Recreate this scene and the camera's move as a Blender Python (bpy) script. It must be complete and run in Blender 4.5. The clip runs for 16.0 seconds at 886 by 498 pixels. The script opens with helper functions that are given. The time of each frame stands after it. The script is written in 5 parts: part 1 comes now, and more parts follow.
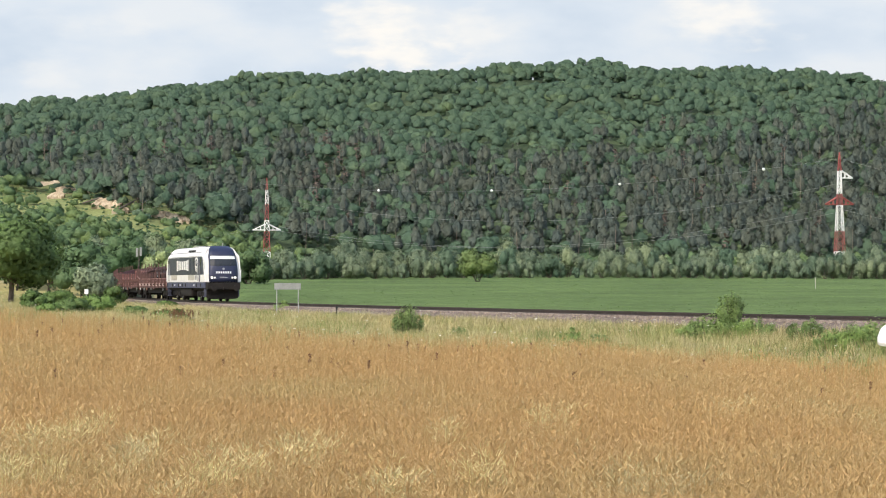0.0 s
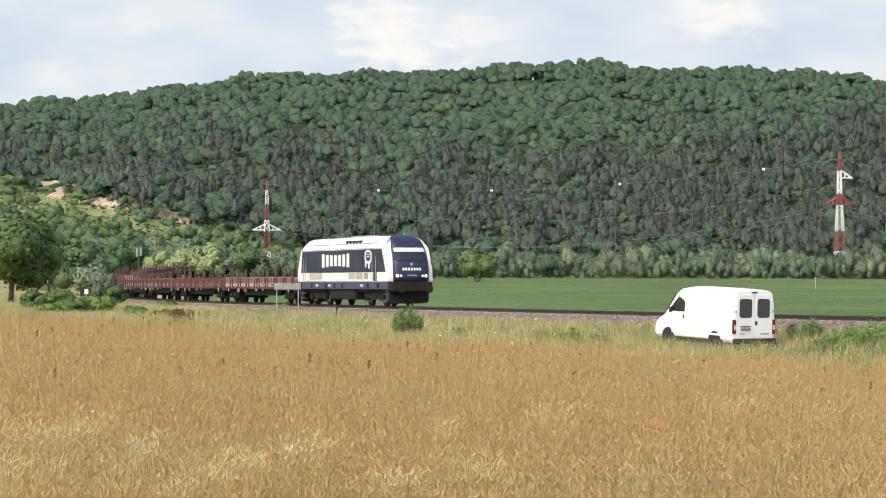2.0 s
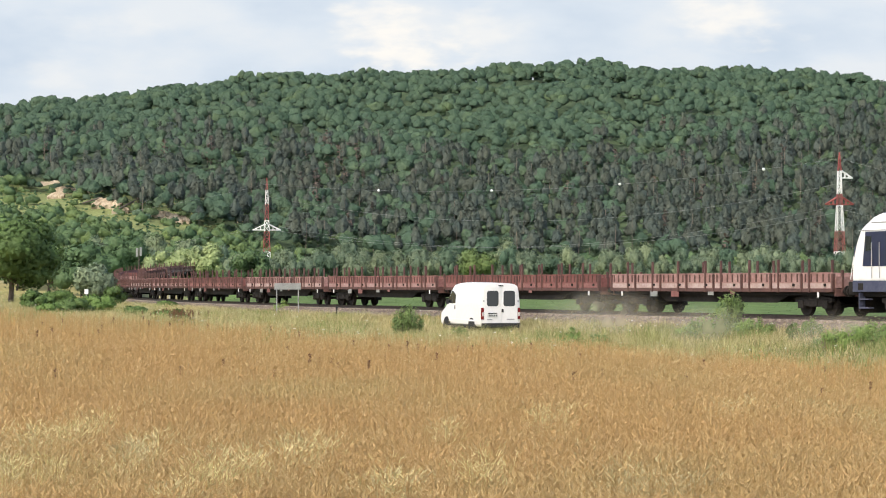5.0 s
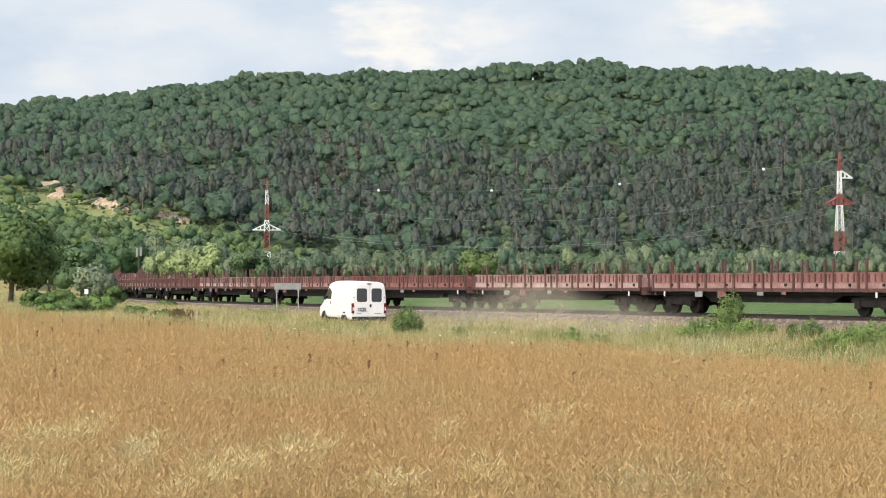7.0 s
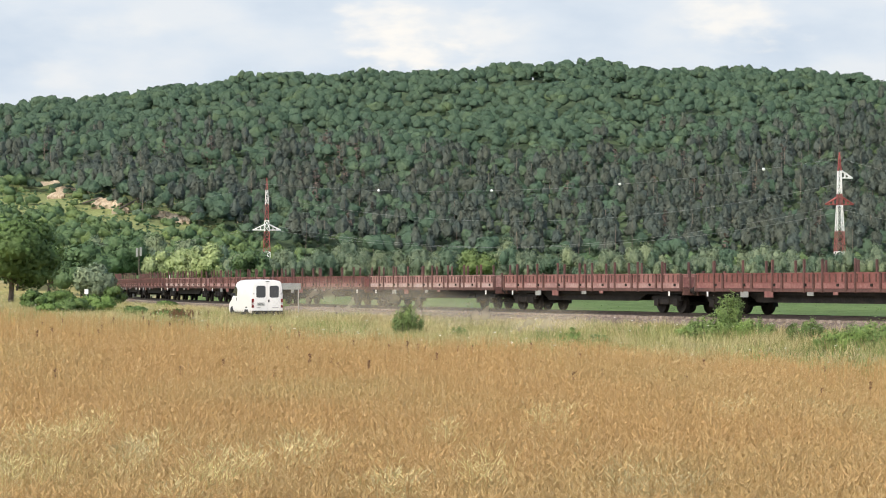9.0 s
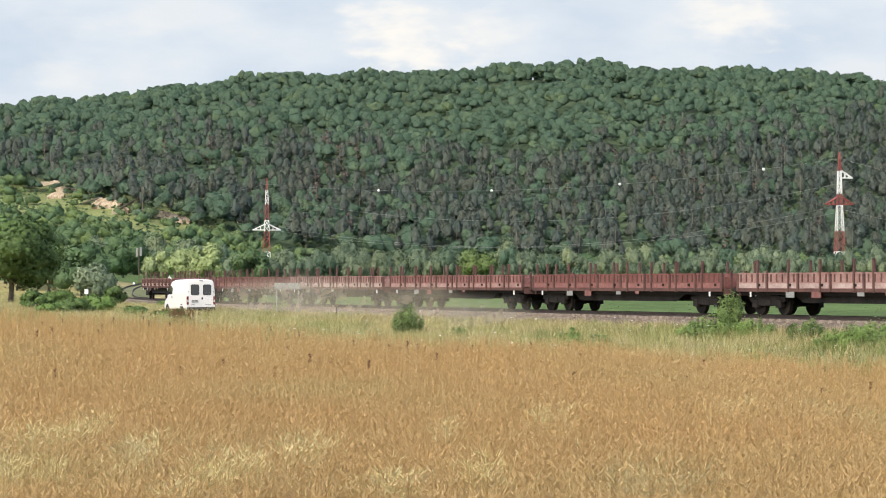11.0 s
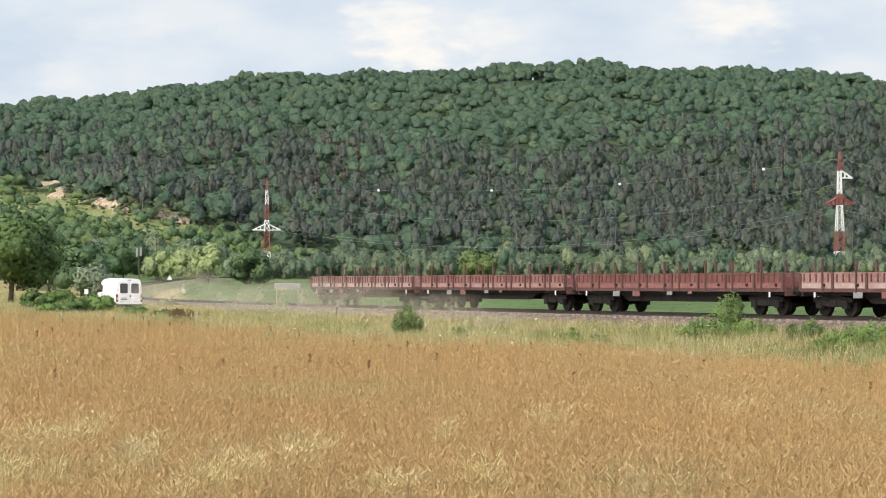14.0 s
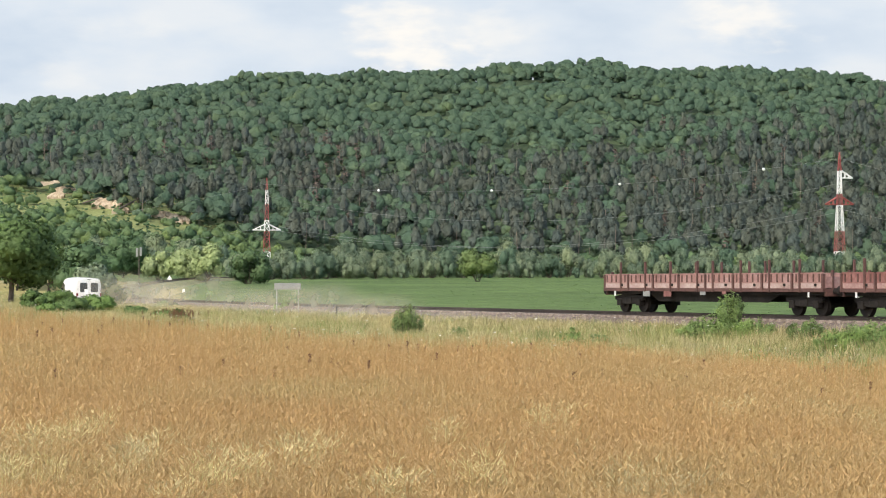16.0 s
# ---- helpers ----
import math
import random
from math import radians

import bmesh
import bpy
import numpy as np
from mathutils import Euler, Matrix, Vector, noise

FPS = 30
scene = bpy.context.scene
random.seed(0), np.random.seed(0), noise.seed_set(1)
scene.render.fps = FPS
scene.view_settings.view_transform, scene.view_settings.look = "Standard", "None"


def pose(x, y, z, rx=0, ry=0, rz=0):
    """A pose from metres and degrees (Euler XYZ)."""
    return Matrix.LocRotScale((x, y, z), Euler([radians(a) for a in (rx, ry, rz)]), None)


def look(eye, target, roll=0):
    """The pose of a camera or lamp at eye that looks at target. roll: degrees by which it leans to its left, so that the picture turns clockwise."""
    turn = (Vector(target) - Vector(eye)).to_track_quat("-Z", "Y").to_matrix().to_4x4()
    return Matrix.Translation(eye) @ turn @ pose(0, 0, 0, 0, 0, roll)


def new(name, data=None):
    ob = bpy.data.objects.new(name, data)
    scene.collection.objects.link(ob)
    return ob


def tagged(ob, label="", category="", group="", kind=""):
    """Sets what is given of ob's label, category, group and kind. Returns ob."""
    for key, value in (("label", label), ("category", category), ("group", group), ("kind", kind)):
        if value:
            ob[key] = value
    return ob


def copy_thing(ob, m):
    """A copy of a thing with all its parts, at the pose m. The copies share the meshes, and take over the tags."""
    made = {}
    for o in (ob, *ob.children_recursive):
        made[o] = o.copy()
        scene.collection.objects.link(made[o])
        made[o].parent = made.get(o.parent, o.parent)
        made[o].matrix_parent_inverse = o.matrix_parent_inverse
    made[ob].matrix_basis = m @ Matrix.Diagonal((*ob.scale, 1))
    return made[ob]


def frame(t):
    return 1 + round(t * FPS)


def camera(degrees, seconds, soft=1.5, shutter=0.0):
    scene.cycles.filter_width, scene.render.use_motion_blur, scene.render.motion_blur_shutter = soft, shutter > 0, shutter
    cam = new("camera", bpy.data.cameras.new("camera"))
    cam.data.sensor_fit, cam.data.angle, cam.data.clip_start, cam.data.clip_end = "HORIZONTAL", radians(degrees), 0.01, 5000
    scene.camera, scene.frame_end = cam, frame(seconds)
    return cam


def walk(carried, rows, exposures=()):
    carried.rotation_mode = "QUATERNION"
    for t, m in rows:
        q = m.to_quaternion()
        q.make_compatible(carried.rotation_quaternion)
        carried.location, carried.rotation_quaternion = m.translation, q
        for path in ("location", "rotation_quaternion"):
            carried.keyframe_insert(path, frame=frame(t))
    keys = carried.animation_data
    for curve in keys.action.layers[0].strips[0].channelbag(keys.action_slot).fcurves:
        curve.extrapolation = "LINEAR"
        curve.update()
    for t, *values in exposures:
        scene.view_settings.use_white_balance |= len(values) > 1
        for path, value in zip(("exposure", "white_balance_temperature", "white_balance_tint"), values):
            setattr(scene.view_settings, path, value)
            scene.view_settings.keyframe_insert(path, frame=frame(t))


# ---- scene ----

# ---------------------------------------------------------------- camera
CAM_Z = 2.62
cam = camera(21.6, 16.0, soft=1.05)
walk(cam, [(0, pose(0, 0, CAM_Z, 90.86, 0, 0)), (16, pose(0, 0, CAM_Z, 90.86, 0, 0))],
     exposures=[(0, 0.35), (16, 0.35)])

# ---------------------------------------------------------------- world and sun
SUN_EL, SUN_AZ = radians(48), radians(215)      # azimuth clockwise from +y
world = bpy.data.worlds.new("sky")
scene.world = world
world.use_nodes = True
wn = world.node_tree.nodes
sky = wn.new("ShaderNodeTexSky")
sky.sky_type, sky.sun_disc = "NISHITA", False
sky.sun_elevation, sky.sun_rotation = SUN_EL, SUN_AZ
sky.air_density, sky.dust_density, sky.ozone_density = 1.0, 4.0, 1.0
wn["Background"].inputs["Strength"].default_value = 0.21
world.node_tree.links.new(sky.outputs[0], wn["Background"].inputs["Color"])
sun_data = bpy.data.lights.new("sun", "SUN")
sun_data.energy, sun_data.angle, sun_data.color = 1.5, radians(14), (1.0, 0.95, 0.87)
sun = new("sun", sun_data)
sun.matrix_world = look((math.sin(SUN_AZ) * 100, math.cos(SUN_AZ) * 100, math.tan(SUN_EL) * 100), (0, 0, 0))

# ---------------------------------------------------------------- plan of the railway
STEP = 0.5
SS = np.arange(-340, 200.01, STEP)
_k = np.interp(SS, [-340, -190, -180, -130, -105, -80, -30, 0, 200], [0, 0, .0075, .0075, .005, .0016, .0016, .0023, .0003])
_i0 = int(np.argmin(abs(SS)))
TH = np.concatenate([[0], np.cumsum((_k[1:] + _k[:-1]) / 2 * STEP)])
TH += 0.26912 - TH[_i0]
TX = np.concatenate([[0], np.cumsum(np.sin(TH[1:]) * STEP)])
TY = np.concatenate([[0], np.cumsum(-np.cos(TH[1:]) * STEP)])
TX += -22.2 - TX[_i0]
TY += 198.47 - TY[_i0]
TZ = 1.25 + 2.4 * np.clip((-SS - 55) / 95, 0, 1) ** 1.25


def on_track(s):
    """Place of the rail top on the centre line and the heading at s metres."""
    return np.interp(s, SS, TX), np.interp(s, SS, TY), np.interp(s, SS, TZ), np.interp(s, SS, TH)


def track_near(X, Y):
    """Signed distance from the centre line (near side positive) and rail height there."""
    X, Y = np.asarray(X, float).ravel(), np.asarray(Y, float).ravel()
    D, Z = np.full(X.shape, 1e3), np.full(X.shape, 1.25)
    tx, ty, tz, th = TX[::4], TY[::4], TZ[::4], TH[::4]
    for a in range(0, len(X), 20000):
        b = slice(a, a + 20000)
        d2 = (X[b, None] - tx) ** 2 + (Y[b, None] - ty) ** 2
        i = d2.argmin(1)
        side = -(X[b] - tx[i]) * np.cos(th[i]) - (Y[b] - ty[i]) * np.sin(th[i])
        side = np.where(i * 4 * STEP - 340 < -108, -1, side)
        D[b], Z[b] = np.sqrt(d2[np.arange(len(i)), i]) * np.where(side >= 0, 1, -1), tz[i]
    return D, Z


SKYLINE = ([-0.24, -0.19, -0.1663, -0.1421, -0.1226, -0.0898, -0.0448, 0, 0.0647, 0.1328, 0.1907, 0.26],
           [196, 184, 176, 168, 152, 134, 128, 116, 108, 120, 135, 150])
ROAD_X, ROAD_Y = [44, 23, 18.6, 13.5, 5.7, -4, -10.9, -17.8, -24.1, -27.4, -40, -60], [-60, 66, 79, 87, 102, 126, 143, 160, 173, 180, 213, 262]


def fbm(X, Y, scale, seed=0):
    """Cheap smooth noise in about -1..1 over the plan."""
    v = 0
    for i in range(4):
        a = seed * 1.7 + i * 2.1
        f = (1.0 + 0.83 * i) / scale
        v = v + np.sin((X * math.cos(a) + Y * math.sin(a)) * f * 6.28 + a * 3) * np.sin((-X * math.sin(a) + Y * math.cos(a)) * f * 5.1 + a * 5) / (1 + 0.5 * i)
    return v / 1.8


def ground_z(X, Y):
    """Height of the land over the plan."""
    X, Y = np.asarray(X, float), np.asarray(Y, float)
    shape = X.shape
    X, Y = X.ravel(), Y.ravel()
    field = 0.009 * np.clip(Y - 108, 0, 250)
    field = field - 0.56 * np.clip((100 - Y) / 22, 0, 1.7) * np.clip((X - 4) / 7, 0, 1)
    D, ZR = track_near(X, Y)
    near = np.interp(D, [0, 3.0, 7, 13], [1, 1, 0.45, 0])
    z1 = field * (1 - near) + (ZR - 0.80) * near
    meadow = 0.25 + 0.0122 * np.clip(Y - 100, 0, 320)
    far = np.interp(-D, [0, 3.2, 9], [1, 1, 0])
    z2 = meadow * (1 - far) + (ZR - 0.95) * far
    z = np.where(D >= 0, z1, z2)
    # hill: its outline against the sky, by bearing
    u = X / np.maximum(Y, 50)
    top = np.interp(u, SKYLINE[0], SKYLINE[1]) + 34
    foot_far = np.interp(u, [-0.2, -0.14, -0.09, 0, 0.2], [640, 660, 740, 800, 780])
    t = np.clip((Y - foot_far) / (1450 - foot_far), 0, 1.25)
    foot = 478.0
    rise = np.sin(np.clip(t, 0, 1) * math.pi / 2) ** 0.85
    pix = foot - (foot - top) * rise
    hill = CAM_Z + (503 - pix) / 4110 * Y + fbm(X, Y, 160, 3) * 5 * np.clip(t * 3, 0, 1) - np.clip(t - 1, 0, 1) * 400
    base = np.where(Y > 420, z + (Y - 420) * 0.004, z)
    w = np.clip((Y - foot_far + 200) / 200, 0, 1)
    w = w * w * (3 - 2 * w)
    z = np.where(Y > 400, base * (1 - w) + hill * w, base)
    z = z + fbm(X, Y, 9, 1) * 0.05
    return z.reshape(shape)


def bear(x, Y):
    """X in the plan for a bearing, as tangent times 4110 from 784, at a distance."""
    return (x - 784) / 4110 * Y

# ---------------------------------------------------------------- materials


def nodes_of(name):
    m = bpy.data.materials.new(name)
    m.use_nodes = True
    nt = m.node_tree
    return m, nt, nt.nodes["Principled BSDF"], nt.nodes.new, nt.links.new


def ramp(nt, stops):
    r = nt.nodes.new("ShaderNodeValToRGB")
    e = r.color_ramp.elements
    while len(e) < len(stops):
        e.new(0.5)
    for el, (p, c) in zip(e, stops):
        el.position, el.color = p, (*c, 1)
    return r


def surface(name, stops, scale=1.0, detail_scale=None, rough=0.7, metal=0.0, bump=0.0, bump_scale=None, spec=0.5, coat=0.0):
    """Noise-varied surface at two scales, in metres."""
    m, nt, bsdf, n, link = nodes_of(name)
    co = n("ShaderNodeTexCoord")
    a, b = n("ShaderNodeTexNoise"), n("ShaderNodeTexNoise")
    a.inputs["Scale"].default_value, a.inputs["Detail"].default_value = 1 / scale, 6
    b.inputs["Scale"].default_value, b.inputs["Detail"].default_value = 1 / (detail_scale or scale / 8), 4
    mix = n("ShaderNodeMath")
    mix.operation = "MULTIPLY_ADD"
    mix.inputs[1].default_value = 0.45
    sc = n("ShaderNodeMath")
    sc.operation = "MULTIPLY"
    sc.inputs[1].default_value = 0.55
    link(co.outputs["Object"], a.inputs["Vector"])
    link(co.outputs["Object"], b.inputs["Vector"])
    link(a.outputs["Fac"], sc.inputs[0])
    link(b.outputs["Fac"], mix.inputs[0])
    link(sc.outputs[0], mix.inputs[2])
    r = ramp(nt, stops)
    link(mix.outputs[0], r.inputs["Fac"])
    link(r.outputs["Color"], bsdf.inputs["Base Color"])
    bsdf.inputs["Roughness"].default_value, bsdf.inputs["Metallic"].default_value = rough, metal
    bsdf.inputs["Specular IOR Level"].default_value = spec
    bsdf.inputs["Coat Weight"].default_value = coat
    if bump:
        bp = n("ShaderNodeBump")
        bp.inputs["Strength"].default_value, bp.inputs["Distance"].default_value = 1.0, bump
        link(b.outputs["Fac"], bp.inputs["Height"])
        link(bp.outputs["Normal"], bsdf.inputs["Normal"])
    return m


def foliage(name, leaf, patch, patch_scale=9.0, rough=0.6, trans=0.2, relief=0.0):
    """Leaves: each leaf has its own tone, and each tree by a broad pattern over the land."""
    m, nt, bsdf, n, link = nodes_of(name)
    geo, co = n("ShaderNodeNewGeometry"), n("ShaderNodeTexNoise")
    oi = n("ShaderNodeObjectInfo")
    co.inputs["Scale"].default_value, co.inputs["Detail"].default_value = 1 / patch_scale, 2
    link(geo.outputs["Position"], co.inputs["Vector"])
    r1, r2 = ramp(nt, leaf), ramp(nt, patch)
    link(geo.outputs["Random Per Island"], r1.inputs["Fac"])
    add = n("ShaderNodeMath")
    add.operation = "MULTIPLY_ADD"
    add.inputs[1].default_value, add.inputs[2].default_value = 0.35, -0.17
    link(oi.outputs["Random"], add.inputs[0])
    add2 = n("ShaderNodeMath")
    link(add.outputs[0], add2.inputs[0])
    link(co.outputs["Fac"], add2.inputs[1])
    link(add2.outputs[0], r2.inputs["Fac"])
    mx = n("ShaderNodeMix")
    mx.data_type, mx.blend_type = "RGBA", "MULTIPLY"
    mx.inputs["Factor"].default_value = 1.0
    link(r1.outputs["Color"], mx.inputs["A"])
    link(r2.outputs["Color"], mx.inputs["B"])
    link(mx.outputs["Result"], bsdf.inputs["Base Color"])
    bsdf.inputs["Roughness"].default_value = rough
    bsdf.inputs["Specular IOR Level"].default_value = 0.25
    if relief:
        nz, bp = n("ShaderNodeTexNoise"), n("ShaderNodeBump")
        nz.inputs["Scale"].default_value, nz.inputs["Detail"].default_value = 1 / relief, 3
        bp.inputs["Strength"].default_value, bp.inputs["Distance"].default_value = 0.7, relief * 0.8
        link(geo.outputs["Position"], nz.inputs["Vector"])
        link(nz.outputs["Fac"], bp.inputs["Height"])
        link(bp.outputs["Normal"], bsdf.inputs["Normal"])
    if trans:
        tr, ms = n("ShaderNodeBsdfTranslucent"), n("ShaderNodeMixShader")
        ms.inputs[0].default_value = trans
        link(mx.outputs["Result"], tr.inputs["Color"])
        link(bsdf.outputs[0], ms.inputs[1])
        link(tr.outputs[0], ms.inputs[2])
        link(ms.outputs[0], nt.nodes["Material Output"].inputs["Surface"])
    return m


GREY_PATCH = [(0.30, (0.75, 0.75, 0.75)), (0.5, (1, 1, 1)), (0.72, (1.25, 1.25, 1.1))]
M = {}
# forest greens, broadleaf and pine, carry some blue of the distance haze
M["broadleaf"] = foliage("broadleaf", [(0, (0.064, 0.104, 0.057)), (1, (0.082, 0.130, 0.068))],
                         [(0.34, (0.76, 0.84, 0.92)), (0.5, (1, 1, 1)), (0.64, (1.36, 1.24, 0.92))], 17, trans=0.1, relief=0.9)
M["pine"] = foliage("pine_needles", [(0, (0.053, 0.073, 0.061)), (1, (0.068, 0.090, 0.073))],
                    [(0.32, (0.76, 0.84, 0.88)), (0.52, (1, 1, 1)), (0.72, (1.22, 1.08, 0.96))], 10, trans=0.1, relief=0.8)
M["dead"] = foliage("dead_needles", [(0, (0.13, 0.105, 0.085)), (1, (0.20, 0.15, 0.12))], GREY_PATCH, 12)
M["shrub"] = foliage("shrub_leaves", [(0, (0.092, 0.150, 0.062)), (1, (0.115, 0.178, 0.072))],
                     [(0.3, (0.6, 0.72, 0.75)), (0.5, (1, 1, 1)), (0.7, (1.35, 1.2, 0.9))], 13, trans=0.12, relief=0.4)
M["willow"] = foliage("willow_leaves", [(0, (0.135, 0.185, 0.115)), (0.6, (0.16, 0.212, 0.132)), (1, (0.19, 0.245, 0.155))],
                      [(0.28, (0.48, 0.62, 0.60)), (0.5, (1, 1, 1)), (0.72, (1.34, 1.24, 1.08))], 12, trans=0.12, relief=0.3)
M["pale_willow"] = foliage("pale_willow_leaves", [(0, (0.21, 0.27, 0.12)), (1, (0.30, 0.36, 0.18))], GREY_PATCH, 8, trans=0.12, relief=0.3)
M["walnut"] = foliage("tree_leaves", [(0, (0.09, 0.15, 0.042)), (0.6, (0.115, 0.185, 0.054)), (1, (0.15, 0.23, 0.076))], GREY_PATCH, 2.5)
M["bark"] = surface("bark", [(0.3, (0.05, 0.04, 0.03)), (0.7, (0.16, 0.13, 0.10))], 0.5, rough=0.9, bump=0.02)
M["pale_trunk"] = surface("pale_trunk", [(0.3, (0.11, 0.09, 0.07)), (0.7, (0.24, 0.20, 0.16))], 3, rough=0.9)
M["crop"] = foliage("ripe_crop", [(0, (0.335, 0.240, 0.108)), (0.35, (0.395, 0.290, 0.130)), (0.85, (0.465, 0.355, 0.168)), (1, (0.60, 0.50, 0.28))],
                    [(0.30, (0.84, 0.98, 0.70)), (0.5, (1, 0.99, 0.95)), (0.70, (1.08, 0.96, 0.88))], 4.5, 0.6, 0.2)
M["weed"] = foliage("green_weed", [(0, (0.34, 0.30, 0.13)), (1, (0.66, 0.58, 0.33))], GREY_PATCH, 2)
M["dock"] = foliage("brown_dock", [(0, (0.10, 0.055, 0.03)), (1, (0.20, 0.11, 0.065))], GREY_PATCH, 2)
M["dry_grass"] = foliage("dry_grass", [(0, (0.26, 0.23, 0.10)), (0.5, (0.42, 0.37, 0.18)), (1, (0.64, 0.56, 0.33))],
                         [(0.32, (0.72, 0.85, 0.62)), (0.5, (1, 1, 1)), (0.7, (1.12, 1.03, 0.88))], 4)
M["green_grass"] = foliage("green_grass", [(0, (0.10, 0.17, 0.04)), (1, (0.24, 0.34, 0.09))], GREY_PATCH, 5)
M["meadow_tuft"] = foliage("meadow_tuft", [(0, (0.13, 0.20, 0.07)), (1, (0.16, 0.235, 0.085))], GREY_PATCH, 14, trans=0.4)
M["flower"] = surface("white_flower", [(0.3, (0.7, 0.7, 0.6)), (0.7, (0.85, 0.85, 0.8))], 0.3, rough=0.8)
M["ballast"] = surface("ballast_stone", [(0.25, (0.05, 0.037, 0.030)), (0.5, (0.135, 0.105, 0.085)), (0.75, (0.28, 0.23, 0.19))], 0.8, 0.13, 0.95, bump=0.04)
M["grown_bed"] = surface("grass_grown_bed", [(0.3, (0.10, 0.12, 0.05)), (0.5, (0.15, 0.165, 0.07)), (0.7, (0.23, 0.215, 0.11))], 3, 0.3, 0.95, bump=0.05)
M["rail_steel"] = surface("rail_steel", [(0.3, (0.035, 0.028, 0.025)), (0.7, (0.08, 0.06, 0.05))], 0.5, rough=0.6, metal=0.4)
M["sleeper"] = surface("sleeper", [(0.3, (0.20, 0.16, 0.13)), (0.7, (0.40, 0.34, 0.28))], 0.6, rough=0.9)
M["dirt"] = surface("dirt_road", [(0.3, (0.24, 0.20, 0.12)), (0.7, (0.40, 0.34, 0.22))], 1.5, 0.1, 0.95, bump=0.02)
M["sand"] = surface("bare_sandy_earth", [(0.3, (0.30, 0.23, 0.15)), (0.7, (0.62, 0.52, 0.38))], 4, 0.6, 0.95, bump=0.2)
M["white"] = surface("white_paint", [(0.2, (0.74, 0.74, 0.72)), (0.6, (0.82, 0.82, 0.80))], 1.2, rough=0.35, coat=0.3)
M["loco_white"] = surface("loco_white_paint", [(0.25, (0.66, 0.65, 0.61)), (0.55, (0.82, 0.81, 0.77))], 1.5, 0.2, 0.4, coat=0.2)
M["navy"] = surface("navy_paint", [(0.3, (0.011, 0.015, 0.042)), (0.7, (0.020, 0.026, 0.062))], 1.5, rough=0.4, coat=0.15)
M["skirt"] = surface("grimy_navy_paint", [(0.3, (0.025, 0.032, 0.075)), (0.7, (0.085, 0.09, 0.125))], 0.9, 0.15, 0.6)
M["grime"] = surface("grimy_iron", [(0.3, (0.008, 0.0075, 0.007)), (0.7, (0.032, 0.027, 0.023))], 0.6, 0.08, 0.75, spec=0.2)
M["black"] = surface("black_rubber", [(0.3, (0.010, 0.010, 0.010)), (0.7, (0.03, 0.03, 0.03))], 0.4, rough=0.7)
M["grey_metal"] = surface("grey_metal", [(0.3, (0.26, 0.26, 0.26)), (0.7, (0.45, 0.45, 0.44))], 0.6, rough=0.5, metal=0.3)
M["red_wall"] = surface("faded_red_paint", [(0.28, (0.13, 0.050, 0.042)), (0.5, (0.22, 0.098, 0.085)), (0.75, (0.36, 0.21, 0.185))], 1.3, 0.15, 0.8, bump=0.004)
M["dark_wall"] = surface("rust_red_paint", [(0.28, (0.09, 0.032, 0.027)), (0.5, (0.17, 0.062, 0.052)), (0.75, (0.26, 0.12, 0.10))], 1.1, 0.14, 0.8, bump=0.004)
M["bleached_wall"] = surface("bleached_red_paint", [(0.28, (0.17, 0.085, 0.073)), (0.5, (0.29, 0.165, 0.145)), (0.75, (0.42, 0.30, 0.27))], 1.1, 0.15, 0.85, bump=0.004)
M["pale_board"] = surface("pale_dusty_board", [(0.28, (0.24, 0.16, 0.135)), (0.5, (0.38, 0.28, 0.25)), (0.75, (0.52, 0.43, 0.39))], 0.8, 0.12, 0.85, bump=0.003)
M["red_post"] = surface("rusty_red_post", [(0.3, (0.055, 0.027, 0.023)), (0.7, (0.135, 0.066, 0.054))], 0.7, 0.1, 0.8)
M["pink_wall"] = surface("sun_bleached_red_paint", [(0.28, (0.19, 0.10, 0.085)), (0.5, (0.30, 0.185, 0.165)), (0.75, (0.46, 0.34, 0.31))], 0.9, 0.12, 0.85, bump=0.003)
M["verge_leaf"] = foliage("verge_leaves", [(0, (0.13, 0.20, 0.06)), (1, (0.215, 0.30, 0.10))], GREY_PATCH, 1.5, trans=0.3)
M["pylon_red"] = surface("red_pylon_paint", [(0.3, (0.22, 0.05, 0.045)), (0.7, (0.31, 0.085, 0.07))], 2, rough=0.5)
M["board"] = surface("weathered_grey_board", [(0.3, (0.18, 0.19, 0.18)), (0.7, (0.32, 0.33, 0.31))], 0.5, rough=0.8)
M["tail_red"] = surface("red_lamp", [(0.3, (0.11, 0.008, 0.01)), (0.7, (0.2, 0.015, 0.018))], 0.2, rough=0.2)
M["grille"] = surface("beige_grille", [(0.3, (0.36, 0.34, 0.28)), (0.7, (0.55, 0.53, 0.45))], 0.4, rough=0.7)


def glass(name, tint):
    m, nt, bsdf, n, link = nodes_of(name)
    bsdf.inputs["Base Color"].default_value = (*tint, 1)
    bsdf.inputs["Roughness"].default_value = 0.06
    bsdf.inputs["Specular IOR Level"].default_value = 0.6
    return m


M["glass"] = glass("dark_glass", (0.02, 0.024, 0.026))
M["dusty_glass"] = glass("dusty_tinted_glass", (0.055, 0.06, 0.065))
M["dusty_glass"].node_tree.nodes["Principled BSDF"].inputs["Roughness"].default_value = 0.25
M["blind"] = surface("grey_white_blind", [(0.3, (0.55, 0.57, 0.55)), (0.7, (0.66, 0.68, 0.66))], 0.5, rough=0.6)


def lamp_glow(name, col, strength):
    m, nt, bsdf, n, link = nodes_of(name)
    bsdf.inputs["Emission Color"].default_value = (*col, 1)
    bsdf.inputs["Emission Strength"].default_value = strength
    return m


M["headlight"] = lamp_glow("headlight_glow", (1, 0.97, 0.85), 0.3)


